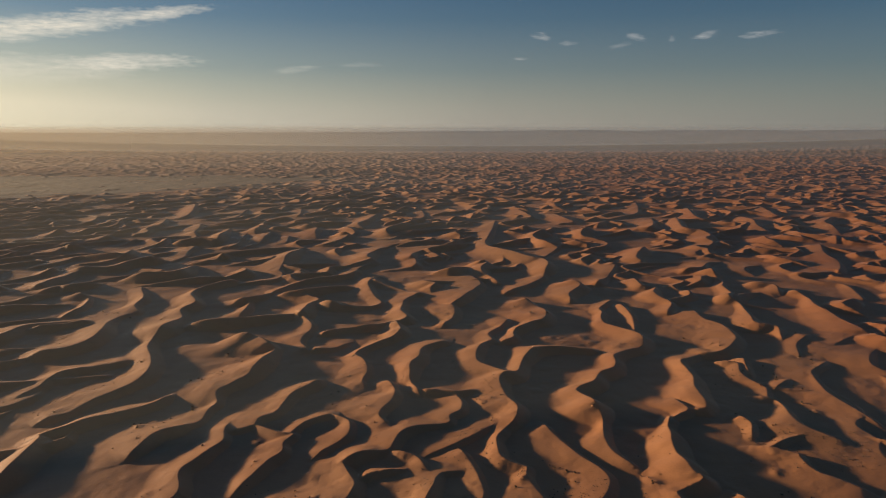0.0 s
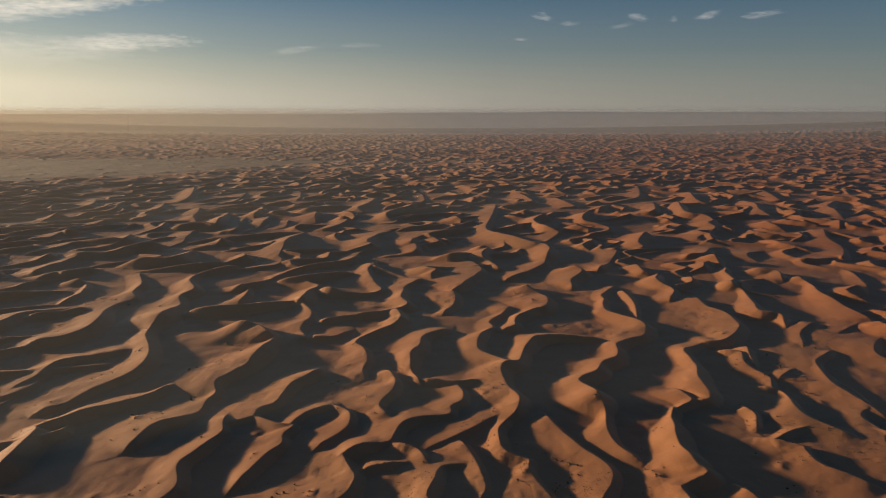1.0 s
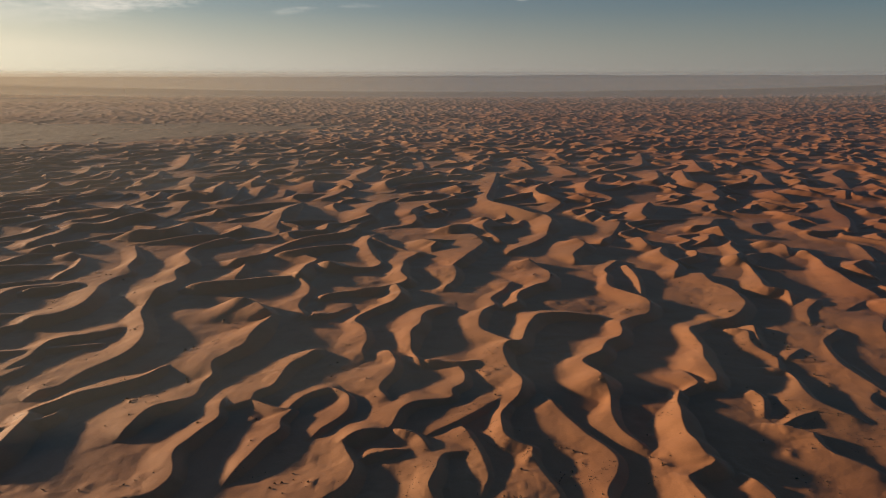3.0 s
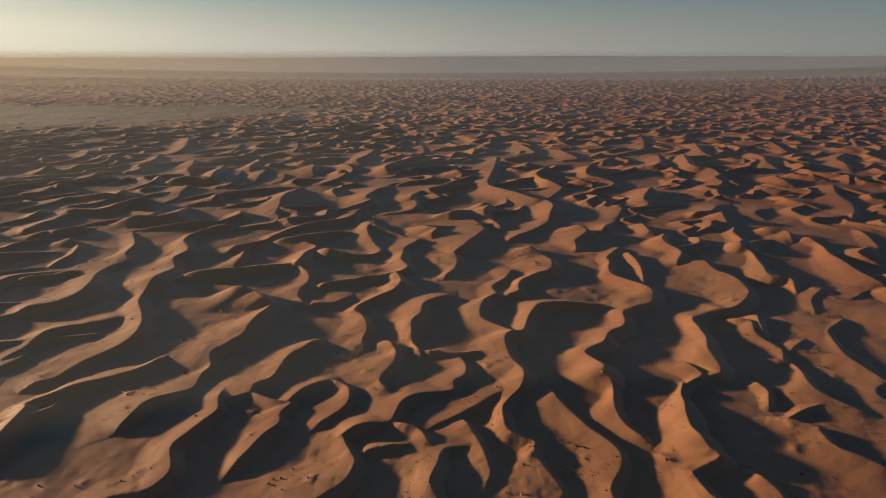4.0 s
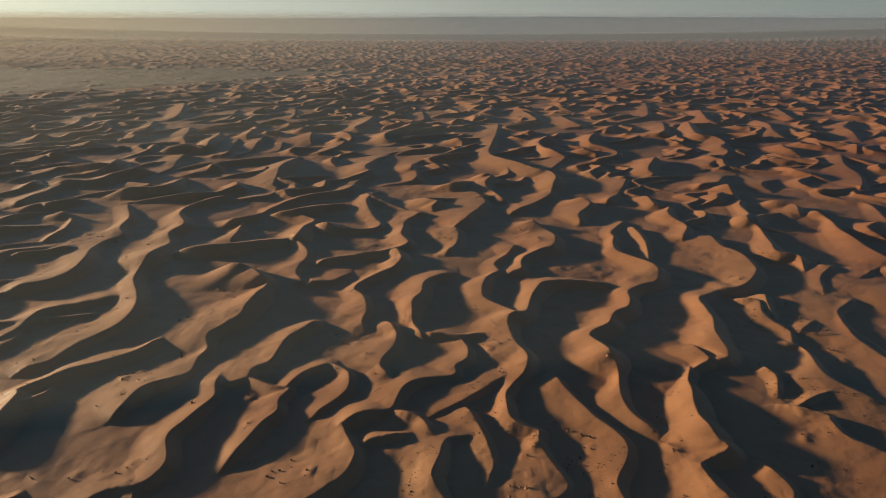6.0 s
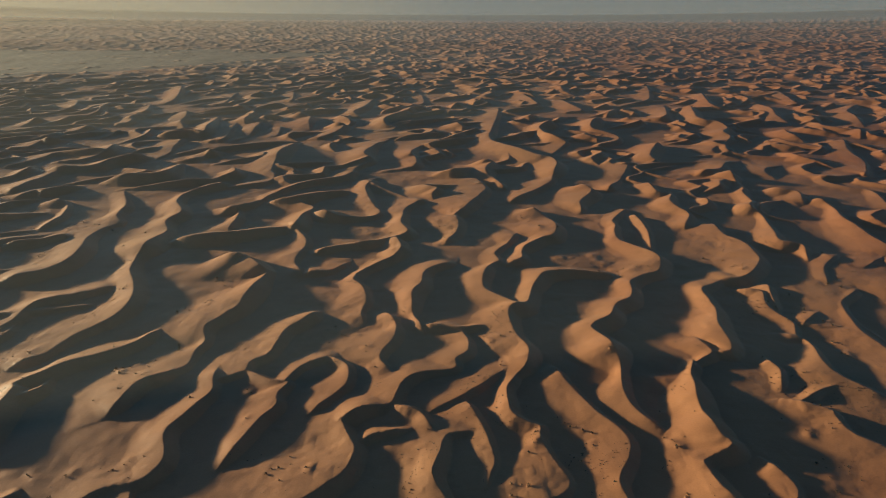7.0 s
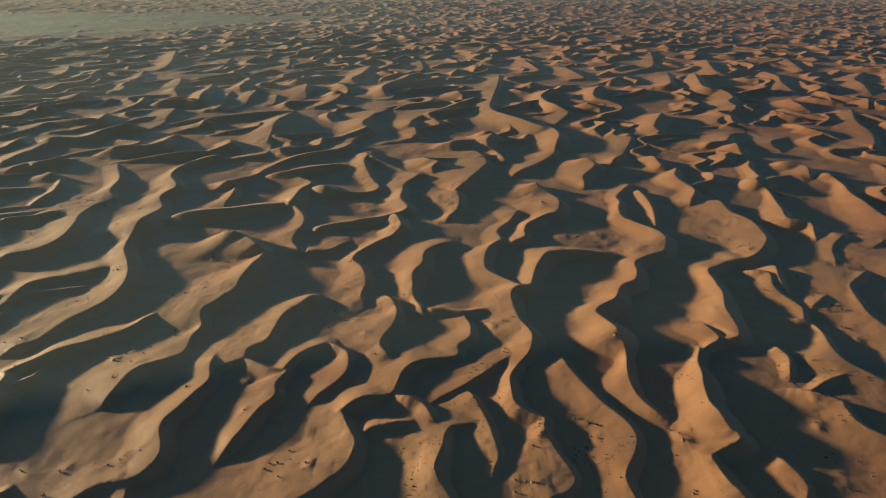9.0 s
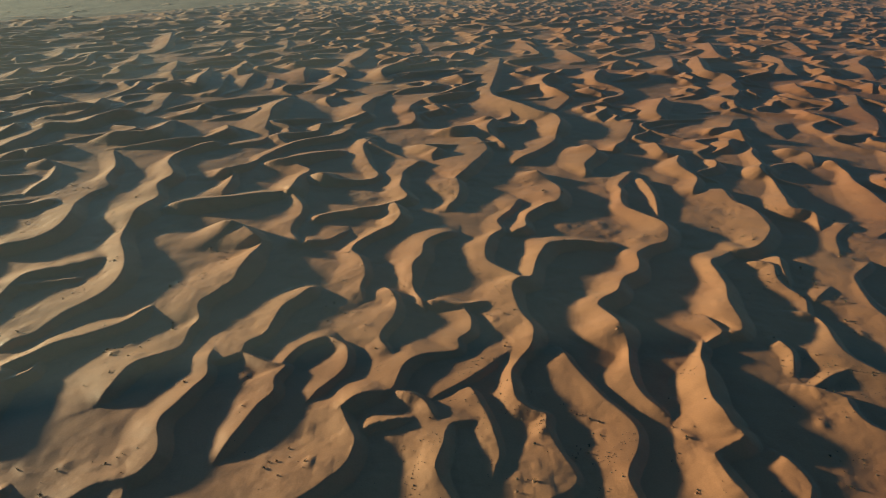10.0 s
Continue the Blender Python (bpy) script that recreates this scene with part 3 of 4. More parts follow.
dune_at((109.9, 326.7, 2.3, 12), (116.4, 341.5, 2.2, 7), (114, 352.6, 3, 10), (113.3, 361.8, 3.8, 13), (119.6, 379.7, 1.5, 4), (112.7, 381.9, 2.8, 9), (112.7, 396.9, 3.1, 13))
dune_at((145.7, 287, 1, 2), (148.5, 297, 2.6, 10), (141, 301, 3.5, 12), (144.1, 312.8, 3.4, 12), (147.9, 326.2, 2, 6), (151.8, 343.4, 1.5, 4), (149.5, 351.6, 4, 14), (155.7, 363.1, 2.5, 8), (158.2, 380.7, 2, 7), (162.4, 390.2, 2, 6), (164.9, 405.1, 1.5, 4), (166.2, 418.3, 4.6, 19))
dune_at((184, 368.4, 2, 18), (187.1, 380.9, 2.7, 9), (179.5, 386.9, 3.3, 15))
dune_at((184.4, 291.7, 2.5, 21), (184.2, 307.7, 2.9, 19), (185.8, 322.3, 3.2, 15), (186.6, 335.9, 3, 10), (191.5, 350.7, 1.8, 5), (192.5, 360.3, 2, 6), (191.8, 365.5, 3, 10))
dune_at((141.3, 262.9, 0.7, 6), (146.9, 275.5, 0.8, 6), (157, 286.3, 0.9, 10))
dune_at((164.7, 276.7, 0.8, 10), (177.4, 286.9, 0.8, 13))
dune_at((223.5, 358.2, 1.1, 10), (231.8, 388.4, 1.3, 6), (223.1, 397.5, 1.4, 8), (217.8, 407.7, 1.3, 7), (218.1, 420.3, 1.1, 3))
dune_at((66.9, 352.8, 2, 6), (68.3, 362.1, 2.8, 16), (77.3, 379.1, 3.8, 22), (74.5, 388.7, 4.3, 20))
dune_at((35.5, 369.3, 2.1, 14), (45.7, 382.6, 2, 16), (59, 402.7, 1.8, 20), (62.8, 418, 2, 6), (68.3, 432.6, 2.9, 14))
dune_at((4.1, 339.9, 2.3, 8), (9.4, 350.4, 3, 24), (15, 365.8, 2.8, 34), (21.5, 385.4, 2.2, 34), (20.3, 399.8, 1.8, 22), (16.3, 412.4, 1.4, 29), (7.1, 423.2, 0.8, 19), (0.7, 429.8, 1.3, 34))
dune_at((0.8, 305.5, 2, 7), (4.6, 316.1, 2.2, 12), (5.8, 327.9, 2.4, 18), (4.6, 338.8, 2.4, 24))
dune_at((31.5, 395.5, 2.1, 8), (27.2, 411.4, 2, 6), (25, 425.9, 3.2, 11))
dune_at((90.6, 190.3, 1.2, 3), (92.7, 195.5, 1.3, 4), (92.2, 200.3, 1.3, 5))
dune_at((94.1, 182.2, 1.2, 3), (99.1, 185.4, 1.3, 5), (103.3, 187.3, 1.2, 3))
dune_at((116.6, 228.2, 1.3, 7), (122.4, 234, 1.3, 7))
dune_at((112.1, 240.1, 1.4, 6), (113.8, 248.1, 1.8, 5), (116, 255.1, 1.9, 7))
# the dunes beyond
dune_at((-145.1, 208.4, 1, 19), (-139.3, 210.9, 1.3, 19), (-136.5, 218.5, 1.2, 19), (-138.8, 229, 0.3, 19))
dune_at((-191.2, 276.1, 3.1, 19), (-188, 282.2, 3.7, 19), (-187.3, 301.1, 2.6, 19), (-175, 313.6, 0.5, 13))
dune_at((117.8, 159.5, 0.6, 13), (120.3, 177.1, 1.1, 29), (125.2, 186.2, 1, 30), (124.8, 196.5, 1.1, 11), (132.4, 204.8, 0.8, 15), (133.7, 216.2, 0.9, 17), (132.9, 226.7, 0.8, 30), (134.8, 241.5, 1.5, 24), (143.8, 248.3, 0.8, 30))
dune_at((166.9, 238.3, 0.7, 15), (161.5, 247.9, 1.6, 10), (166.4, 257.7, 1.7, 30), (175.7, 268.8, 0.3, 30))
dune_at((-243.1, 453, 1.5, 3), (-231.2, 456.7, 1.7, 7), (-225.9, 467.5, 2, 18), (-223.2, 478.2, 4.2, 20), (-228.9, 500.3, 3.1, 20))
dune_at((-229.5, 428, 4.4, 20), (-217.5, 429.6, 3.7, 20), (-209, 432.5, 4.4, 20), (-205.4, 446.5, 4.7, 20), (-196, 456.7, 5.4, 16))
dune_at((-266, 439.3, 1.3, 20), (-260.8, 448.1, 1.9, 20), (-257.2, 466.6, 1.7, 20), (-253.8, 474.1, 2.8, 20), (-229.1, 475.9, 5.1, 20))
dune_at((-296, 490.7, 1.8, 19), (-284.9, 494.2, 2.2, 19), (-285.6, 509.2, 2.3, 19), (-280.3, 512.8, 5.1, 19))
dune_at((-231.3, 516.1, 0.4, 4), (-228, 527.3, 1.3, 6), (-222.9, 539.8, 2.7, 8), (-227.8, 562.6, 2.4, 10))
dune_at((-184.8, 463.1, 0.8, 20), (-182.8, 480, 1.2, 14), (-186.3, 494.7, 1.5, 20), (-189.9, 521.4, 2.7, 20))
dune_at((-206.5, 538.3, 4.8, 10), (-191.1, 543.3, 5.5, 20), (-180, 540.4, 4.5, 20), (-183.6, 561, 5.5, 20), (-194.1, 618.8, 1.1, 15))
dune_at((-168.4, 455, 1.8, 4), (-158.8, 457.8, 2.9, 13), (-156, 470.1, 1.8, 19), (-154.2, 472.8, 5.5, 20))
dune_at((-228.1, 596.8, 0.3, 20), (-221.7, 604.3, 0.8, 20), (-221.8, 621.2, 2.4, 20), (-228.4, 644.7, 3.1, 20))
dune_at((-353.7, 675.7, 1.2, 19), (-347, 681.1, 2.4, 19), (-364.2, 723, 1.6, 19))
dune_at((-314.1, 635.4, 0.8, 20), (-308.2, 646, 2.4, 20), (-316.2, 672.4, 3.4, 20), (-321.1, 703.1, 2.2, 20))
dune_at((-272.6, 645.4, 1.7, 16), (-267.9, 652.3, 2.6, 19), (-280.1, 691.4, 1.7, 20))
dune_at((-270.3, 704, 1.4, 19), (-268, 720.2, 2.7, 19), (-279.8, 769.1, 3.9, 19), (-300, 834, 2.3, 19))
dune_at((-337.4, 579.9, 1.5, 19), (-336.1, 588.4, 2.9, 19), (-336.8, 600.4, 5.2, 19))
dune_at((-286.5, 548.8, 2.2, 20), (-282.4, 561.3, 1.9, 20), (-280.7, 571.8, 3.3, 20))
dune_at((-254.1, 527.2, 0.3, 8), (-250.9, 536.2, 0.9, 20), (-250, 555.2, 2.4, 20))
dune_at((-263.4, 585.7, 2.2, 20), (-257.1, 591.9, 2.4, 20), (-263.7, 615.5, 3.1, 20))
dune_at((-167.5, 521, 1.7, 18), (-160.5, 528.2, 2.3, 20), (-169.1, 583.2, 1.9, 20))
dune_at((-220.5, 697.2, 1.2, 20), (-213.9, 710.5, 1.8, 20), (-223.8, 780.3, 1, 20))
dune_at((-53.2, 414.3, 1.2, 20), (-54.5, 431.8, 1.4, 20), (-50, 445.4, 2.1, 20), (-45.9, 455.9, 2.3, 20), (-52.4, 469.6, 4.3, 20), (-48.4, 504, 2.2, 20), (-38.7, 530.7, 0.5, 20))
dune_at((-35.5, 431.4, 0.6, 8), (-24.2, 437.7, 1.1, 13), (-17.8, 444.1, 2.9, 20), (-19.2, 465.4, 2.7, 20), (-22.2, 471.7, 4, 20), (-18.4, 498.4, 1.7, 20), (-2.4, 526.7, 1.5, 20))
dune_at((-106.7, 573.8, 1, 20), (-111.6, 597.2, 2.8, 20), (-114.8, 620.1, 3.2, 20), (-125.5, 628.2, 5.5, 20))
dune_at((-97, 530.3, 1.4, 20), (-89.3, 533.4, 2.4, 20), (-82.1, 553.9, 2.9, 20), (-79.4, 575.3, 3.9, 20), (-85.3, 578.2, 5.5, 12))
dune_at((-51.5, 562.8, 0.9, 10), (-43.1, 565.1, 0.5, 11), (-38.4, 579.5, 1.2, 10), (-46.6, 583.9, 2.5, 12), (-48.8, 602.7, 4.9, 20), (-33.5, 635.7, 5.3, 20))
dune_at((-85.6, 629, 1, 19), (-74, 632.2, 1.4, 19), (-80.6, 648.4, 3.4, 19), (-74, 679.3, 3.4, 19), (-71.1, 730.2, 1.9, 19))
dune_at((-26, 701, 0.8, 19), (-19.5, 716.8, 1.1, 19), (-22.5, 770.5, 0.8, 19))
dune_at((-151.6, 524.4, 1.1, 11), (-146.8, 544.4, 1.1, 14), (-148.5, 568.2, 2.7, 20), (-151.8, 598.5, 1.4, 20))
dune_at((-129.9, 542.2, 0.4, 9), (-126.1, 547.4, 0.6, 10), (-130.4, 577.1, 1.1, 10))
dune_at((-157.7, 723.1, 1.4, 19), (-151.8, 726.7, 1.9, 19), (-162, 785.6, 1.3, 19))
dune_at((-1, 419.5, 4, 20), (7, 421.7, 5.4, 20), (17.4, 435.7, 2.5, 16))
dune_at((62.4, 415.2, 1.6, 10), (64.7, 424.6, 4, 17), (68.4, 439.7, 4.2, 20), (67.2, 458.2, 4.2, 20), (57.7, 466.3, 5, 20), (35.8, 505.1, 4.4, 20), (33.2, 533.6, 3.2, 20), (36.8, 561.3, 3, 20), (44.2, 614.1, 2.1, 20), (50.9, 668.5, 2.4, 20))
dune_at((73.1, 483.8, 0.7, 5), (83.6, 506.7, 1.3, 18), (86.8, 517.6, 2.8, 16), (79.9, 530, 5.4, 12), (75.1, 543.7, 4.6, 10), (75, 567.4, 4.2, 14), (85.9, 588.9, 5.5, 20))
dune_at((109.8, 508.6, 2.2, 7), (124.3, 520.6, 2.4, 20), (130.1, 539.4, 1.8, 19), (123.9, 554.2, 2.8, 14), (115.3, 564.3, 3.8, 12), (119.5, 585.2, 5.5, 18), (131, 611.3, 4, 20))
dune_at((112.3, 445.8, 3.3, 20), (124.5, 449.5, 1.4, 20), (133.8, 456.1, 2.6, 20), (133.3, 467.2, 4.2, 20), (149.3, 505.6, 4.2, 18))
dune_at((74.3, 697.4, 1.5, 19), (91, 703.7, 2.2, 19), (88.7, 729.2, 3.6, 19), (85.9, 776.6, 2.4, 19))
dune_at((112.4, 657.5, 1.2, 19), (127.2, 664.8, 2, 19), (122.8, 688.3, 3.2, 19), (119.3, 729.6, 2.1, 19))
dune_at((171.9, 696.1, 1.3, 20), (205.8, 732.5, 2.3, 20), (222.4, 781.1, 2.6, 20), (240.9, 856.7, 1.7, 20))
dune_at((176.3, 619.2, 2, 20), (191.5, 624, 4.5, 20), (209.3, 684, 1.9, 20))
dune_at((148.2, 565.7, 0.7, 20), (162.6, 586.4, 1.2, 20), (159, 607.5, 2.6, 13), (156, 614.4, 4.1, 13))
dune_at((166.1, 474.8, 0.8, 3), (182.8, 480.9, 1.3, 13), (182.6, 490.9, 2.7, 20), (201.8, 515.7, 2.4, 20), (211.7, 533.2, 3.5, 20), (212, 548.3, 4.6, 20), (224.5, 571.2, 3.6, 20), (225.5, 594.8, 4.4, 20), (214.3, 608.6, 5.5, 20), (229, 671.8, 5.5, 20))
dune_at((153.7, 424.8, 3.5, 14), (165.5, 431.6, 2.8, 16), (177.1, 452.4, 2, 20), (188.4, 462.3, 0.4, 20))
dune_at((287.5, 594.7, 0.4, 20), (289.8, 615, 2.1, 20), (292.2, 636.1, 3.1, 20), (300.8, 664.3, 4.7, 20), (306.3, 701.5, 2.8, 16))
dune_at((265.4, 678.5, 2.2, 5), (256.9, 691, 3.7, 20), (263.6, 728.9, 4.8, 20), (278.4, 780.5, 3.1, 20))
dune_at((338.4, 712.2, 0.9, 2), (350.8, 715.8, 2, 20), (353.5, 733.4, 3.1, 20), (372.9, 805, 2, 20))
dune_at((347.4, 596.1, 0.5, 20), (360.3, 632.2, 3.2, 20), (367.9, 659, 3.5, 20), (399.2, 700.3, 2.1, 20))
dune_at((-231.5, 375.5, 1.3, 20), (-227.8, 379.9, 3.6, 20), (-228.5, 394.2, 3.8, 20), (-228.2, 407, 2.8, 20), (-228.5, 425, 2.2, 20))
dune_at((-181.6, 403.7, 5.5, 12), (-169.6, 407.8, 5.1, 11), (-160.6, 412.5, 5.2, 11), (-163.1, 444.6, 1.3, 12))
dune_at((-117.1, 395.1, 1.4, 10), (-105.9, 398.5, 2.1, 20), (-99, 405.5, 1.7, 20), (-99.4, 418.5, 2.4, 20), (-102.9, 425.7, 2.7, 20), (-105.5, 449.1, 3.6, 20), (-107.4, 467.9, 5.1, 20), (-105.6, 509.2, 1.9, 20))
dune_at((18.7, 398.1, 2.3, 7), (32.9, 403.2, 0.9, 7), (26.3, 412.1, 2.2, 8), (24, 426.4, 4.3, 20), (28.9, 445.4, 4.3, 20), (24.6, 447.2, 5.5, 20))
dune_at((90.2, 391.8, 2.6, 9), (100.5, 411, 1.3, 20), (110.3, 435, 2.6, 20), (115.8, 452.1, 1.7, 20))
dune_at((192.8, 421.3, 0.7, 10), (192.4, 430.4, 1.6, 17), (198, 440.8, 1.6, 20), (208.6, 448.5, 0.4, 20))
dune_at((220.1, 415.8, 3, 18), (230.1, 416.2, 2.3, 20), (244, 423.2, 1.1, 20), (249.7, 425.3, 2.6, 20), (269, 459.8, 1.5, 20), (275.1, 488, 2.1, 20), (291, 523.9, 2.7, 20))

# spots of hummocky sand with scrub on it: x, y, radius
SCRUB = [(-91, 150, 1.6), (-83, 152, 1.5), (-77, 151, 1.7), (-72, 154, 1.5), (-70, 158, 1.5), (-70, 148, 1.5), (-91, 195, 2.1), (-84, 192, 2.4), (-68, 182, 1.5), (-92, 178, 1.5), (-88, 184, 1.5), (-53, 185, 1.7), (-51, 172, 1.5), (-51, 161, 1.5), (-44, 156, 1.7), (-40, 153, 1.9), (-35, 154, 1.7), (-31, 151, 1.5), (-36, 147, 1.5), (-10, 156, 1.5), (-6, 168, 1.5), (-34, 220, 3.4), (-36, 212, 2.3), (-33, 202, 1.9), (-11, 198, 1.5), (-22, 198, 1.5), (16, 147, 1.5), (12, 147, 1.5), (12, 142, 1.5), (20, 164, 1.8)]
SCRUB += [(20, 157, 1.5), (28, 170, 1.5), (32, 168, 1.6), (30, 160, 2.3), (34, 165, 1.5), (52, 163, 1.5), (54, 161, 1.5), (50, 144, 1.5), (82, 172, 1.5), (86, 166, 1.5), (82, 157, 1.5), (84, 152, 1.7), (81, 146, 1.5), (89, 195, 2.8), (90, 184, 2.9), (96, 182, 2.3), (89, 189, 2.1), (72, 213, 1.5), (77, 213, 1.5), (12, 212, 2.0), (16, 203, 1.6), (16, 216, 1.5), (62, 281, 2.6), (70, 271, 2.9), (68, 286, 2.2), (47, 205, 1.5), (104, 282, 3.5), (113, 294, 2.7), (113, 271, 1.7), (109, 243, 2.3)]
SCRUB += [(100, 233, 2.2), (123, 227, 2.5), (118, 207, 2.3), (120, 215, 1.7), (-124, 208, 2.6), (-119, 223, 3.1), (-116, 202, 2.2), (-162, 287, 2.2), (-163, 303, 3.2), (-158, 306, 1.9), (-113, 249, 1.5), (-115, 243, 1.9), (-134, 294, 1.8), (-82, 259, 2.4), (-77, 252, 1.9), (-81, 241, 1.5), (-85, 235, 1.5), (-80, 211, 2.0), (-80, 207, 1.6), (-163, 318, 4.8), (-155, 324, 3.9), (48, 217, 1.5), (-17, 228, 1.8), (-29, 246, 1.5), (120, 239, 3.0), (111, 229, 2.5), (143, 261, 3.3), (153, 288, 3.6), (158, 277, 3.0)]
SCRUB += [(-38, 154, 1.6), (-47, 158, 1.6), (-36, 159, 1.6), (-31, 153, 1.6), (-50, 156, 1.6), (-84, 145, 1.6), (-92, 153, 1.6), (-78, 153, 1.6), (-73, 156, 1.6), (-85, 143, 1.6), (-89, 200, 1.7), (-92, 196, 1.7), (-94, 197, 1.7), (-86, 198, 1.7), (-87, 236, 1.8), (-81, 240, 1.8), (-85, 262, 1.9), (-170, 324, 2.0), (-168, 331, 2.0), (-134, 317, 2.0), (-168, 310, 2.0), (-164, 288, 1.9), (-161, 277, 1.9), (-164, 291, 1.9), (-34, 221, 1.8)]
SCRUB += [(-37, 223, 1.8), (-24, 208, 1.7), (-28, 218, 1.7), (-30, 293, 1.9), (-30, 284, 1.9), (26, 160, 1.6), (30, 161, 1.6), (29, 171, 1.6), (32, 169, 1.6), (33, 163, 1.6), (26, 154, 1.6), (20, 163, 1.6), (12, 148, 1.6), (12, 144, 1.6), (17, 149, 1.6), (12, 215, 1.7), (14, 201, 1.7), (105, 285, 1.9), (105, 294, 1.9), (109, 283, 1.9), (108, 269, 1.9), (109, 314, 2.0), (73, 274, 1.9), (64, 274, 1.9), (58, 269, 1.9)]
SCRUB += [(40, 335, 2.0), (36, 339, 2.0), (42, 320, 2.0), (155, 292, 1.9), (122, 250, 1.8), (122, 240, 1.8), (94, 198, 1.7), (91, 200, 1.7), (99, 194, 1.7), (119, 208, 1.7), (123, 226, 1.8), (90, 181, 1.7), (87, 168, 1.6), (55, 165, 1.6), (53, 162, 1.6), (52, 165, 1.6), (54, 176, 1.6), (51, 145, 1.6), (85, 154, 1.6), (88, 153, 1.6), (81, 147, 1.6), (67, 144, 1.6), (17, 159, 1.6), (51, 320, 2.0)]

CREST_SPOTS = np.vstack([crest_curve(c, 8.0) for c in NEAR])[:, :2]


def near_limit(x, y):
    """Where the counted dunes stand, no other may."""
    if 134 < y < 330 and abs(x) < 95 + 0.58 * (y - 141):
        return True
    return bool((np.hypot(CREST_SPOTS[:, 0] - x, CREST_SPOTS[:, 1] - y) < 14).any())


for k, c in enumerate(NEAR):
    raise_dune(c, k)
MORE = far_dunes()
GZ[1:-1] = 0.15 * GZ[:-2] + 0.7 * GZ[1:-1] + 0.15 * GZ[2:]
GZ[:, 1:-1] = 0.15 * GZ[:, :-2] + 0.7 * GZ[:, 1:-1] + 0.15 * GZ[:, 2:]
for spot_x, spot_y, spot_r in SCRUB:
    i0, i1 = np.searchsorted(RAD, math.hypot(spot_x, spot_y) - 2 * spot_r), np.searchsorted(RAD, math.hypot(spot_x, spot_y) + 2 * spot_r)
    sx, sy = GX[i0:i1], GY[i0:i1]
    near = np.exp(-((sx - spot_x) ** 2 + (sy - spot_y) ** 2) / spot_r ** 2)
    lumps = np.maximum(smooth_noise(sx, sy, 6.0, 41) - 0.4, 0) + 0.5 * np.maximum(smooth_noise(sx, sy, 2.6, 42) - 0.45, 0)
    GZ[i0:i1] += near * lumps * 0.5
knobs = step(0.55, 0.8, smooth_noise(GX, GY, 19, 51)) * (np.maximum(smooth_noise(GX, GY, 4.6, 52) - 0.45, 0) * 0.34 + np.maximum(smooth_noise(GX, GY, 2.2, 53) - 0.5, 0) * 0.2)
GZ += knobs * ~SLIP * (1 - step(380, 520, np.hypot(GX, GY)))
RISE = 90 * step(2900, 5400, np.hypot(GX, GY)) / step(2900, 5400, np.array(4850.0))
GZ = GZ + RISE


def grid_mesh(name, pick, parent_material, origin=(0, 0, 0)):
    """The mesh of those cells of the sheet that pick chooses, with the sheet's own normals."""
    ci, cj = np.nonzero(pick)
    cols = GX.shape[1]
    quads = np.stack([ci * cols + cj, ci * cols + cj + 1, (ci + 1) * cols + cj + 1, (ci + 1) * cols + cj], 1)
    ids, inv = np.unique(quads, return_inverse=True)
    inv = inv.reshape(-1, 4)
    me = bpy.data.meshes.new(name)
    co = np.stack([GX.ravel()[ids], GY.ravel()[ids], GZ.ravel()[ids]], 1) - np.array(origin)
    me.vertices.add(len(ids))
    me.vertices.foreach_set("co", co.astype(np.float32).ravel())
    me.loops.add(inv.size)
    me.loops.foreach_set("vertex_index", inv.astype(np.int32).ravel())
    me.polygons.add(len(inv))
    me.polygons.foreach_set("loop_start", np.arange(0, inv.size, 4, dtype=np.int32))
    me.update(calc_edges=True)
    me.polygons.foreach_set("use_smooth", np.ones(len(inv), bool))
    me.normals_split_custom_set_from_vertices(NORMALS[ids])
    me.materials.append(parent_material)
    return me


def sheet_normals():
    p = np.stack([GX, GY, GZ], -1)
    du, dv = np.gradient(p, axis=0), np.gradient(p, axis=1)
    n = np.cross(dv, du)
    n /= np.linalg.norm(n, axis=-1, keepdims=True) + 1e-12
    return n.reshape(-1, 3).astype(np.float32)


NORMALS = sheet_normals()
CELL, CELL_SLIP = OWNER[:-1, :-1].copy(), SLIP[:-1, :-1]
R_CELL = np.hypot(GX, GY)[:-1, :-1]


def one_piece(pick):
    """The largest connected patch of the picked cells."""
    ci, cj = np.nonzero(pick)
    i0, j0 = ci.min(), cj.min()
    sub = pick[i0:ci.max() + 1, j0:cj.max() + 1]
    seen, best = np.zeros(sub.shape, bool), []
    for si, sj in zip(ci - i0, cj - j0):
        if seen[si, sj]:
            continue
        seen[si, sj] = True
        todo, patch = [(si, sj)], []
        while todo:
            i, j = todo.pop()
            patch.append((i, j))
            for a, b in ((i + 1, j), (i - 1, j), (i, j + 1), (i, j - 1)):
                if 0 <= a < sub.shape[0] and 0 <= b < sub.shape[1] and sub[a, b] and not seen[a, b]:
                    seen[a, b] = True
                    todo.append((a, b))
        if len(patch) > len(best):
            best = patch
    out = np.zeros(pick.shape, bool)
    best = np.array(best)
    out[best[:, 0] + i0, best[:, 1] + j0] = True
    return out


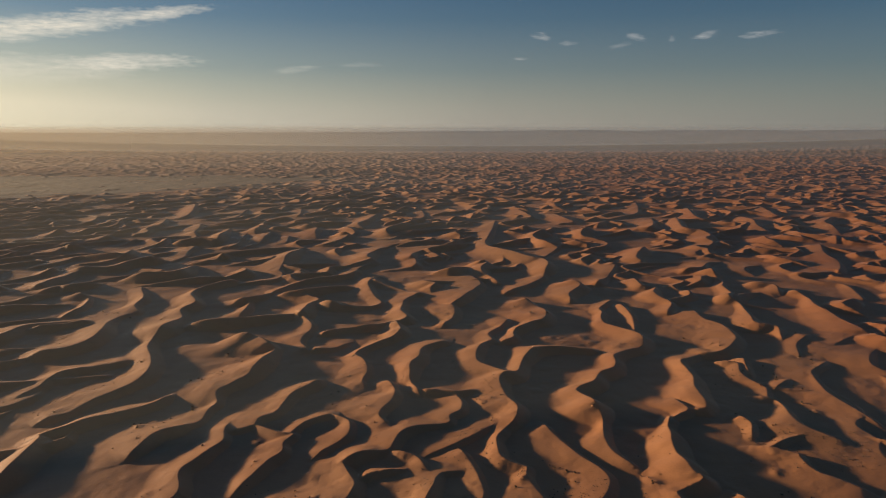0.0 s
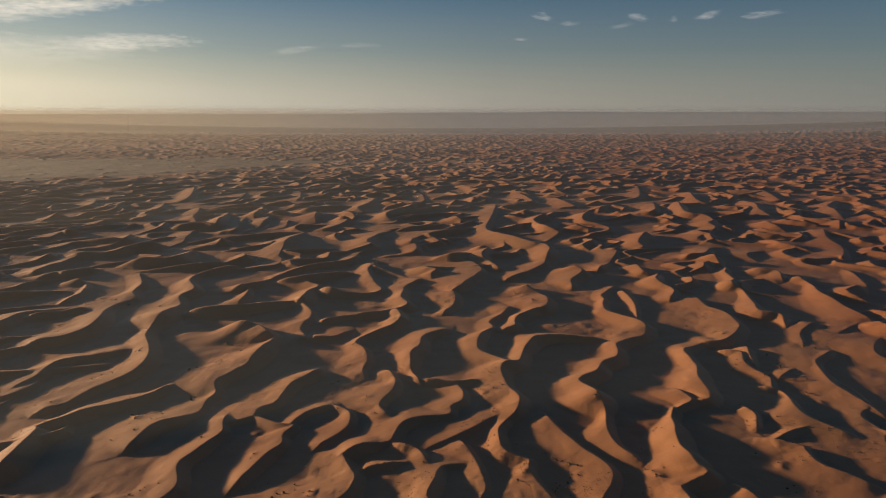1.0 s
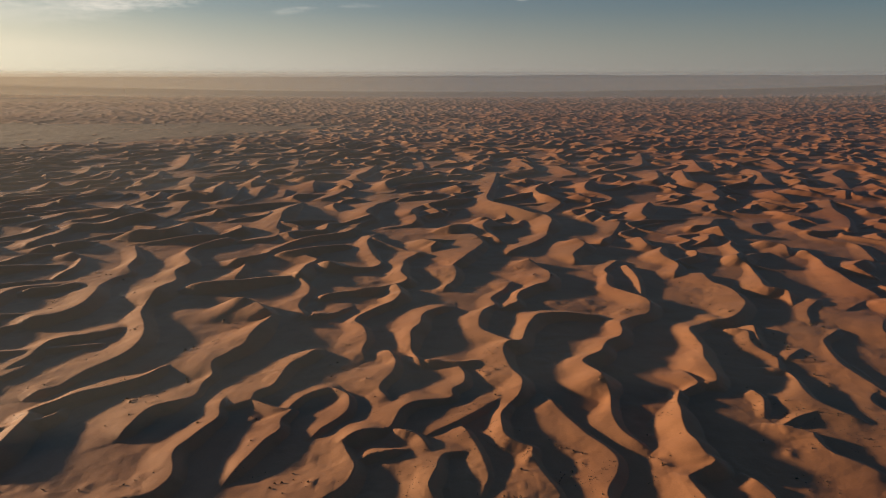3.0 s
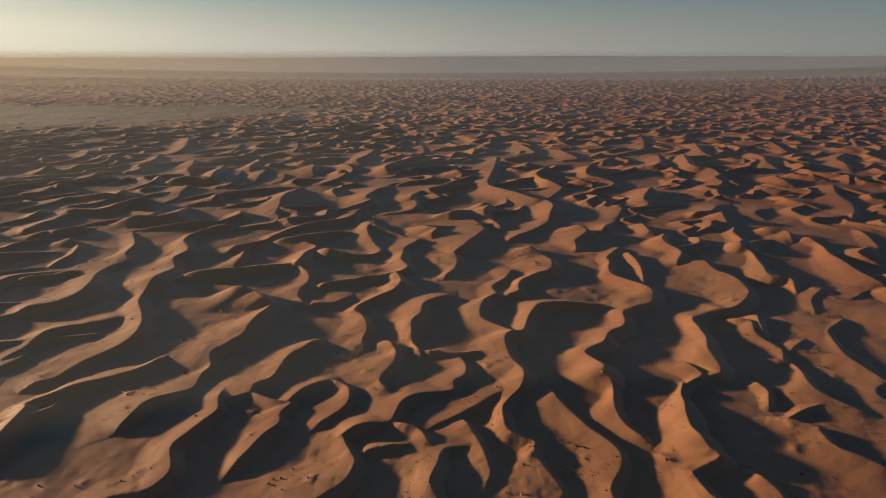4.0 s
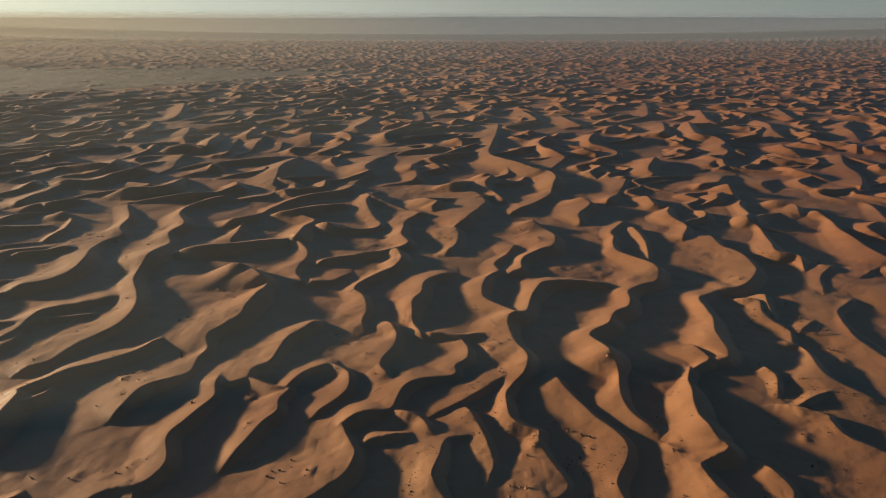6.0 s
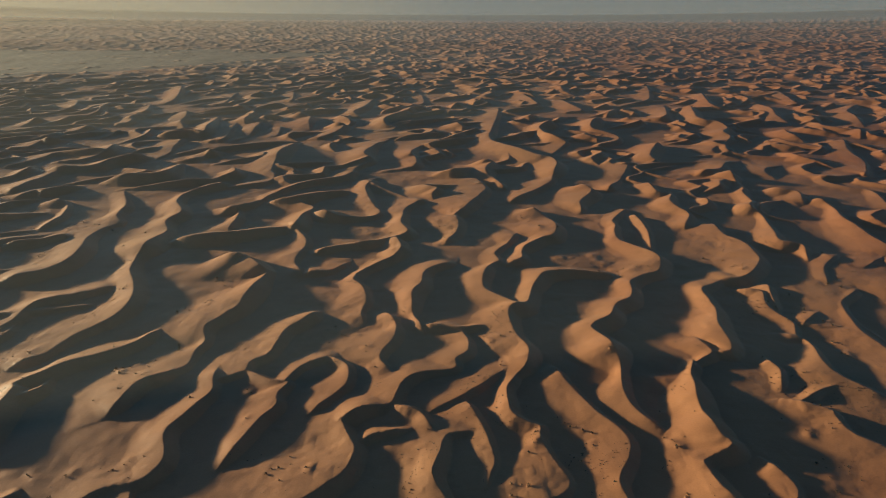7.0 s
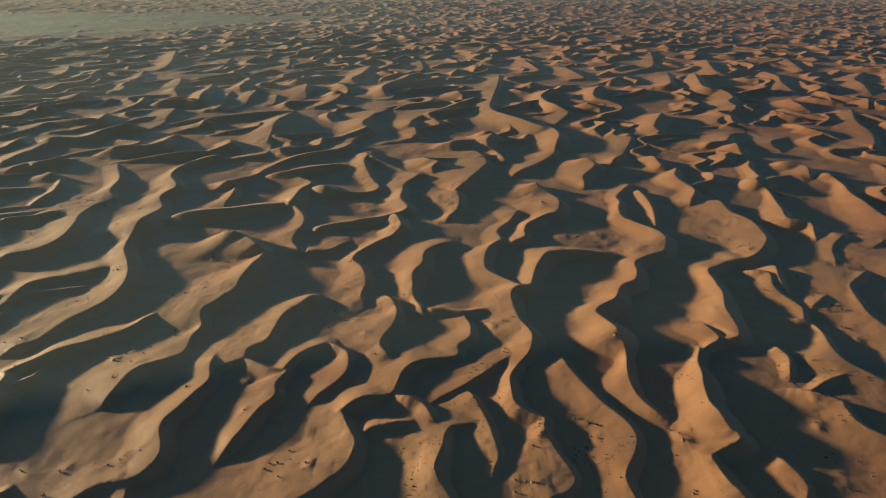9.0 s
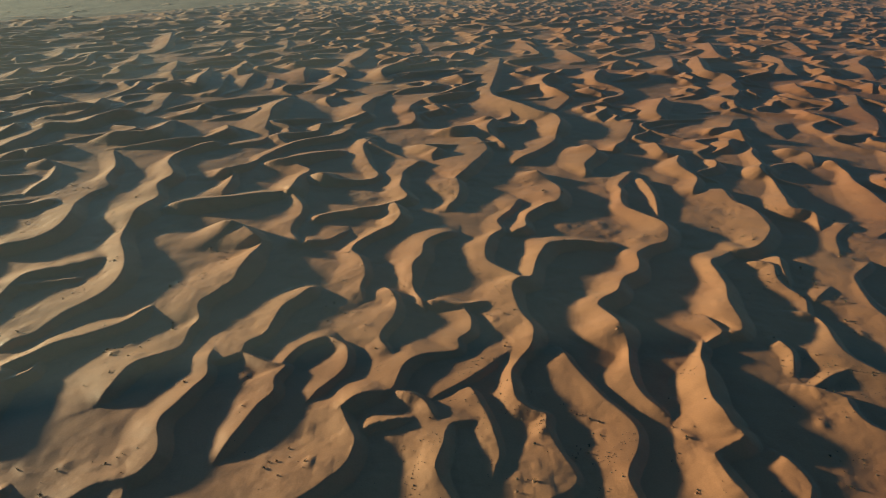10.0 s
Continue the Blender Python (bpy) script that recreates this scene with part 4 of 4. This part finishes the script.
for k in range(len(NEAR) + MORE):
    pick = CELL == k
    if pick.sum() < 40:
        CELL[pick] = -1
        continue
    whole = one_piece(pick)
    CELL[pick & ~whole] = -1
    slip = whole & CELL_SLIP
    slip = one_piece(slip) if slip.sum() > 12 else slip & False
    back = whole & ~slip
    if back.sum() > 12:
        main = one_piece(back)
        slip = slip | (back & ~main)
        back = main
    if k < len(NEAR):
        top, length = max(c[2] for c in NEAR[k]), len(NEAR[k])
    else:
        top, length = 4.0, 5
    size = "tall" if top > 6.0 else "long winding" if length > 8 else "low" if top < 2.2 else "rounded"
    ci, cj = np.nonzero(whole)
    origin = (float(GX[ci, cj].mean()), float(GY[ci, cj].mean()), float(GZ[ci, cj].min()))
    dune = tagged(new("sand_dune"), size + " orange sand dune with a sharp crest", "sand dune", "dunes of the sand sea")
    dune.location = origin
    for name, cells, label in (("windward_slope", back, "gentle sunlit slope of rippled sand"), ("slip_face", slip, "steep shaded slip face of smooth sand")):
        if cells.any():
            tagged(new(name, grid_mesh(name, cells, SAND, origin)), label).parent = dune

PAN = in_flat_pan(GX, GY)[:-1, :-1]
tagged(new("ground", grid_mesh("ground", (CELL == -1) & (R_CELL < 3200) & ~PAN, SAND)),
       "orange wind-blown sand floor between the dunes", "ground", kind="structure")
tagged(new("pan", grid_mesh("pan", (CELL == -1) & (R_CELL < 3200) & PAN, PLAIN)),
       "flat bare grey-brown gravel pan among the dunes", "ground", kind="structure")
tagged(new("plain", grid_mesh("plain", (CELL == -1) & (R_CELL >= 3200), PLAIN)),
       "dusky gravel plain beyond the sand sea", "plain", kind="structure")
tagged(new("dune_field", grid_mesh("dune_field", CELL == FAR_OWNER, SAND)),
       "countless small orange sand dunes with shaded slip faces", "dunes", kind="stuff")


def plain_z(r):
    """How high the far plain lies at that distance."""
    return float(90 * step(2900, 5400, np.array(float(r))) / step(2900, 5400, np.array(4850.0))) + Z_FLOOR


def plateau():
    """A long low tableland on the skyline."""
    verts, faces, n = [], [], 240
    az = np.radians(np.linspace(-12, 60, n))
    edge = step(-12, 8, np.degrees(az)) * (1 - step(52, 60, np.degrees(az)))
    wob = smooth_noise(np.degrees(az) * 10, az * 0, 30, 31) * 5 + smooth_noise(np.degrees(az) * 10, az * 0, 7, 32) * 1.5
    top = Z_FLOOR + 91 + edge * (8 + wob)
    for a, z in zip(az, top):
        for r, zz in ((4550, Z_FLOOR + 55), (4700, Z_FLOOR + 70 + 0.35 * (z - Z_FLOOR - 91)), (4780, z - 3), (4800, z), (4840, z), (4848, Z_FLOOR + 40)):
            verts.append((r * math.sin(a), r * math.cos(a), zz))
    for i in range(n - 1):
        for j in range(5):
            a, b = i * 6 + j, (i + 1) * 6 + j
            faces.append((a, b, b + 1, a + 1))
    me = bpy.data.meshes.new("plateau")
    me.from_pydata(verts, [], faces)
    me.polygons.foreach_set("use_smooth", np.ones(len(faces), bool))
    me.materials.append(ROCK)
    tagged(new("plateau", me), "long low rocky tableland on the hazy skyline", "plateau", kind="structure")


plateau()


def haze_material(dense, low, high, grey, tint, thick, thin):
    """A see-through sheet in place of air haze: lets most light through, scatters sun and sky light."""
    m, n, l, b = material("haze_sheet")
    n.remove(b)
    geo = n.new("ShaderNodeNewGeometry").outputs["Position"]
    sep = n.new("ShaderNodeSeparateXYZ")
    l.new(geo, sep.inputs[0])
    rng_z = n.new("ShaderNodeMapRange")
    rng_z.interpolation_type = "SMOOTHSTEP"
    for k, v in (("From Min", low), ("From Max", high), ("To Min", dense), ("To Max", 0.0)):
        rng_z.inputs[k].default_value = v
    l.new(sep.outputs[2], rng_z.inputs["Value"])
    # density and warm colour rise sunward, painting the sun's forward glow into the haze
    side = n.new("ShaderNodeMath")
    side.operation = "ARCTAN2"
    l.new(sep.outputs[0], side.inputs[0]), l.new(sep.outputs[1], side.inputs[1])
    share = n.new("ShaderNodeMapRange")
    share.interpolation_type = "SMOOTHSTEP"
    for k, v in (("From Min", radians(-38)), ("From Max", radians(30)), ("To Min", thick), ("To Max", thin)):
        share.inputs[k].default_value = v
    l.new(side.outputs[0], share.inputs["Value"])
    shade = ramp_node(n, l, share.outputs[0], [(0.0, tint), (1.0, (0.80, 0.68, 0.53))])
    sunward_glow = n.new("ShaderNodeMapRange")
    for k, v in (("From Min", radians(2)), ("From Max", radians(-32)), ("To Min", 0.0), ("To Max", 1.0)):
        sunward_glow.inputs[k].default_value = v
    l.new(side.outputs[0], sunward_glow.inputs["Value"]), l.new(sunward_glow.outputs[0], shade.inputs[0])
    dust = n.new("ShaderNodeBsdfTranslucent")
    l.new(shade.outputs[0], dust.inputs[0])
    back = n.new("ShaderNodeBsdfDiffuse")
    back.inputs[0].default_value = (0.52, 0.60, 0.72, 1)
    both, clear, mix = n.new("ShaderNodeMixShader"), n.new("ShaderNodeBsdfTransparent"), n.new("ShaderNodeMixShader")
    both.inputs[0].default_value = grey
    l.new(dust.outputs[0], both.inputs[1]), l.new(back.outputs[0], both.inputs[2])
    rng_f = n.new("ShaderNodeMapRange")
    rng_f.interpolation_type = "SMOOTHSTEP"
    for k, v in (("From Min", 0.0), ("From Max", 9.0), ("To Min", 0.0), ("To Max", 1.0)):
        rng_f.inputs[k].default_value = v
    over = n.new("ShaderNodeAttribute")
    over.attribute_name = "over_ground"
    l.new(over.outputs["Fac"], rng_f.inputs["Value"])
    fac = n.new("ShaderNodeMath")
    fac.operation = "MULTIPLY"
    l.new(rng_z.outputs[0], fac.inputs[0]), l.new(rng_f.outputs[0], fac.inputs[1])
    lateral = n.new("ShaderNodeMath")
    lateral.operation, lateral.use_clamp = "MULTIPLY", True
    l.new(fac.outputs[0], lateral.inputs[0]), l.new(share.outputs[0], lateral.inputs[1])
    l.new(lateral.outputs[0], mix.inputs[0])
    l.new(clear.outputs[0], mix.inputs[1]), l.new(both.outputs[0], mix.inputs[2])
    l.new(mix.outputs[0], n["Material Output"].inputs[0])
    return m


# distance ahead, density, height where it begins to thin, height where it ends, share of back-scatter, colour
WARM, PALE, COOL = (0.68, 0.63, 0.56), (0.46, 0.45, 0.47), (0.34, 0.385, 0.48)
# sheets added as haze; the nearest lifts the shade on the mid-distance dunes
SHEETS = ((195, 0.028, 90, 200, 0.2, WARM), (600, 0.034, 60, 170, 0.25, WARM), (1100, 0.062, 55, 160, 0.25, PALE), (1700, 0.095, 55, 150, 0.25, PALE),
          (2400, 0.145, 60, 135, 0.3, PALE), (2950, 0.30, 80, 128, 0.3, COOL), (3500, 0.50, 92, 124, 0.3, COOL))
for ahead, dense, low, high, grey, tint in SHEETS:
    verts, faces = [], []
    # near veils arc open away from the sun, so their brightness fades that way
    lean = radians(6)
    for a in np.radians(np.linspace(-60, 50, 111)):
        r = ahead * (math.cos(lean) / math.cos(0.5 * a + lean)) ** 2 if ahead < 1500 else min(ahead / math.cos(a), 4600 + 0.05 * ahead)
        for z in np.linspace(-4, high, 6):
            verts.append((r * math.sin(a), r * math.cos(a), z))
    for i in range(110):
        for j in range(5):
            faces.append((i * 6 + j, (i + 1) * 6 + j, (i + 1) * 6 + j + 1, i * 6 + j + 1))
    me = bpy.data.meshes.new("haze_sheet")
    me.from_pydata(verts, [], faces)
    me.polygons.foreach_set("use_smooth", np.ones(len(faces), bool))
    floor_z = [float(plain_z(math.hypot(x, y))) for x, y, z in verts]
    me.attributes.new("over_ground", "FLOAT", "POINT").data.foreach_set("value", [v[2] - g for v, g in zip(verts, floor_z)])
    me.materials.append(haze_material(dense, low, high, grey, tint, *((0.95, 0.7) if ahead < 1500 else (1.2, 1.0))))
    tagged(new("haze_sheet", me), "translucent sheet standing in for haze over the dunes", "haze", kind="stuff")


# ---- scrub ----
def part(name, bm, mat, parent=None, label=""):
    me = bpy.data.meshes.new(name)
    bm.to_mesh(me)
    bm.free()
    me.materials.append(mat)
    ob = tagged(new(name, me), label)
    ob.parent = parent
    return ob


def shrub(seed):
    """A dry tussock on a little mound of caught sand: mound, stems and leaf blades."""
    r = random.Random(seed)
    size = r.uniform(0.8, 1.25)
    root = tagged(new("desert_shrub"), "small dry brown desert shrub on a sand mound", "shrub", "shrubs on the dunes")
    bm = bmesh.new()
    rings, n = [(0.62, -0.25), (0.48, 0.02), (0.26, 0.1), (0.0, 0.14)], 10
    loops = []
    for rad, z in rings[:-1]:
        loops.append([bm.verts.new((size * rad * r.uniform(0.8, 1.2) * math.cos(k * math.tau / n) + 0.15 * (z > 0), size * rad * r.uniform(0.8, 1.2) * math.sin(k * math.tau / n), size * z)) for k in range(n)])
    tip = bm.verts.new((0.1, 0, size * 0.14))
    for a, b in zip(loops, loops[1:]):
        for k in range(n):
            bm.faces.new((a[k], a[(k + 1) % n], b[(k + 1) % n], b[k]))
    for k in range(n):
        bm.faces.new((loops[-1][k], loops[-1][(k + 1) % n], tip))
    for f in bm.faces:
        f.smooth = True
    part("mound", bm, SAND, root, "low mound of caught sand")
    bm = bmesh.new()
    ends = []
    for _ in range(9):
        a, reach = r.uniform(0, math.tau), r.uniform(0.15, 0.5) * size
        top = Vector((reach * math.cos(a), reach * math.sin(a), r.uniform(0.3, 0.75) * size))
        foot = Vector((0.08 * math.cos(a), 0.08 * math.sin(a), 0.15))
        side = Vector((-math.sin(a), math.cos(a), 0)) * 0.02
        out = Vector((math.cos(a), math.sin(a), 0)) * 0.02
        v = [bm.verts.new(foot + s) for s in (side, out, -side)] + [bm.verts.new(top)]
        for i, j in ((0, 1), (1, 2), (2, 0)):
            bm.faces.new((v[i], v[j], v[3]))
        ends.append((foot, top))
    part("stems", bm, WOOD, root, "thin dry woody stems")
    bm = bmesh.new()
    for _ in range(170):
        foot, top = r.choice(ends)
        at = foot.lerp(top, r.uniform(0.35, 1.05)) + Vector((r.gauss(0, 0.1), r.gauss(0, 0.1), r.gauss(0, 0.07))) * size
        a, b = Vector((r.gauss(0, 1), r.gauss(0, 1), r.gauss(0.4, 1))).normalized(), Vector((r.gauss(0, 1), r.gauss(0, 1), r.gauss(0, 1)))
        b = (b - a * b.dot(a)).normalized() * r.uniform(0.035, 0.075)
        a = a * r.uniform(0.08, 0.2)
        bm.faces.new([bm.verts.new(at + p) for p in (-b, a * 0.5 - b * 0.6, a, a * 0.5 + b * 0.6, b)][:5])
    part("foliage", bm, LEAF, root, "sparse brown-green leaves")
    return root


def ground_z(x, y):
    i = np.interp(math.hypot(x, y), RAD, np.arange(len(RAD)))
    j = np.interp(math.atan2(x, y), AZ, np.arange(len(AZ)))
    a, b = int(i), int(j)
    u, v = i - a, j - b
    return float((GZ[a, b] * (1 - u) + GZ[a + 1, b] * u) * (1 - v) + (GZ[a, b + 1] * (1 - u) + GZ[a + 1, b + 1] * u) * v)


pick = random.Random(11)
kinds = [shrub(s) for s in range(5)]
used = set()
for spot_x, spot_y, spot_r in SCRUB:
    for _ in range(1 + (spot_r > 1.6) + (spot_r > 2.6 and spot_x > 0)):
        x, y = spot_x + pick.gauss(0, 0.55) * spot_r, spot_y + pick.gauss(0, 0.8) * spot_r
        k, s = pick.randrange(5), pick.choice((0.3, 0.4, 0.5, 0.65, 0.9)) * (0.75 + y / 900)
        m = pose(x, y, ground_z(x, y) - 0.03, pick.gauss(0, 5), pick.gauss(0, 5), pick.uniform(0, 360)) @ Matrix.Diagonal((s, s, s * pick.uniform(0.7, 1.0), 1))
        if k not in used:
            used.add(k)
            kinds[k].matrix_basis = m
        else:
            twin = copy_thing(kinds[k], Matrix())
            twin.matrix_basis = m


def tufts():
    """Countless tiny dry tussocks on the firmer sand of the windward feet."""
    r = np.random.default_rng(23)
    x, y = r.uniform(-150, 165, 26000), r.uniform(141, 330, 26000)
    i, j = np.searchsorted(RAD, np.hypot(x, y)), np.searchsorted(AZ, np.arctan2(x, y))
    over = GZ[i, j] - FLOOR_Z[i, j]
    patch = smooth_noise(x, y, 17, 61) * 0.65 + smooth_noise(x, y, 5, 62) * 0.35
    good = ~SLIP[i, j] & (over > 0.15) & (over < 2.6) & (np.abs(x) < 0.72 * y) & (patch + r.normal(0, 0.03, len(x)) > 0.68)
    verts, faces = [], []
    for px, py, a, b in zip(x[good], y[good], i[good], j[good]):
        size, z, first = r.uniform(0.06, 0.15) * (1.7 if r.random() < 0.15 else 1.0), float(GZ[a, b]), len(verts)
        turn = r.uniform(0, math.tau)
        ring = [(px + size * r.uniform(0.7, 1.2) * math.cos(turn + k * math.tau / 5), py + size * r.uniform(0.7, 1.2) * math.sin(turn + k * math.tau / 5)) for k in range(5)]
        verts += [(u, v, z - 0.12) for u, v in ring]
        verts += [(px + 0.75 * (u - px), py + 0.75 * (v - py), z + size * r.uniform(0.4, 0.8)) for u, v in ring]
        verts.append((px + r.normal(0, 0.1) * size, py, z + size * r.uniform(0.8, 1.25)))
        for k in range(5):
            n = (k + 1) % 5
            faces += [(first + k, first + n, first + 5 + n, first + 5 + k), (first + 5 + k, first + 5 + n, first + 10)]
    me = bpy.data.meshes.new("scrub_tufts")
    me.from_pydata(verts, [], faces)
    me.materials.append(LEAF)
    tagged(new("scrub_tufts", me), "countless tiny dry brown tussocks dotting the sand", "scrub", kind="stuff")


tufts()
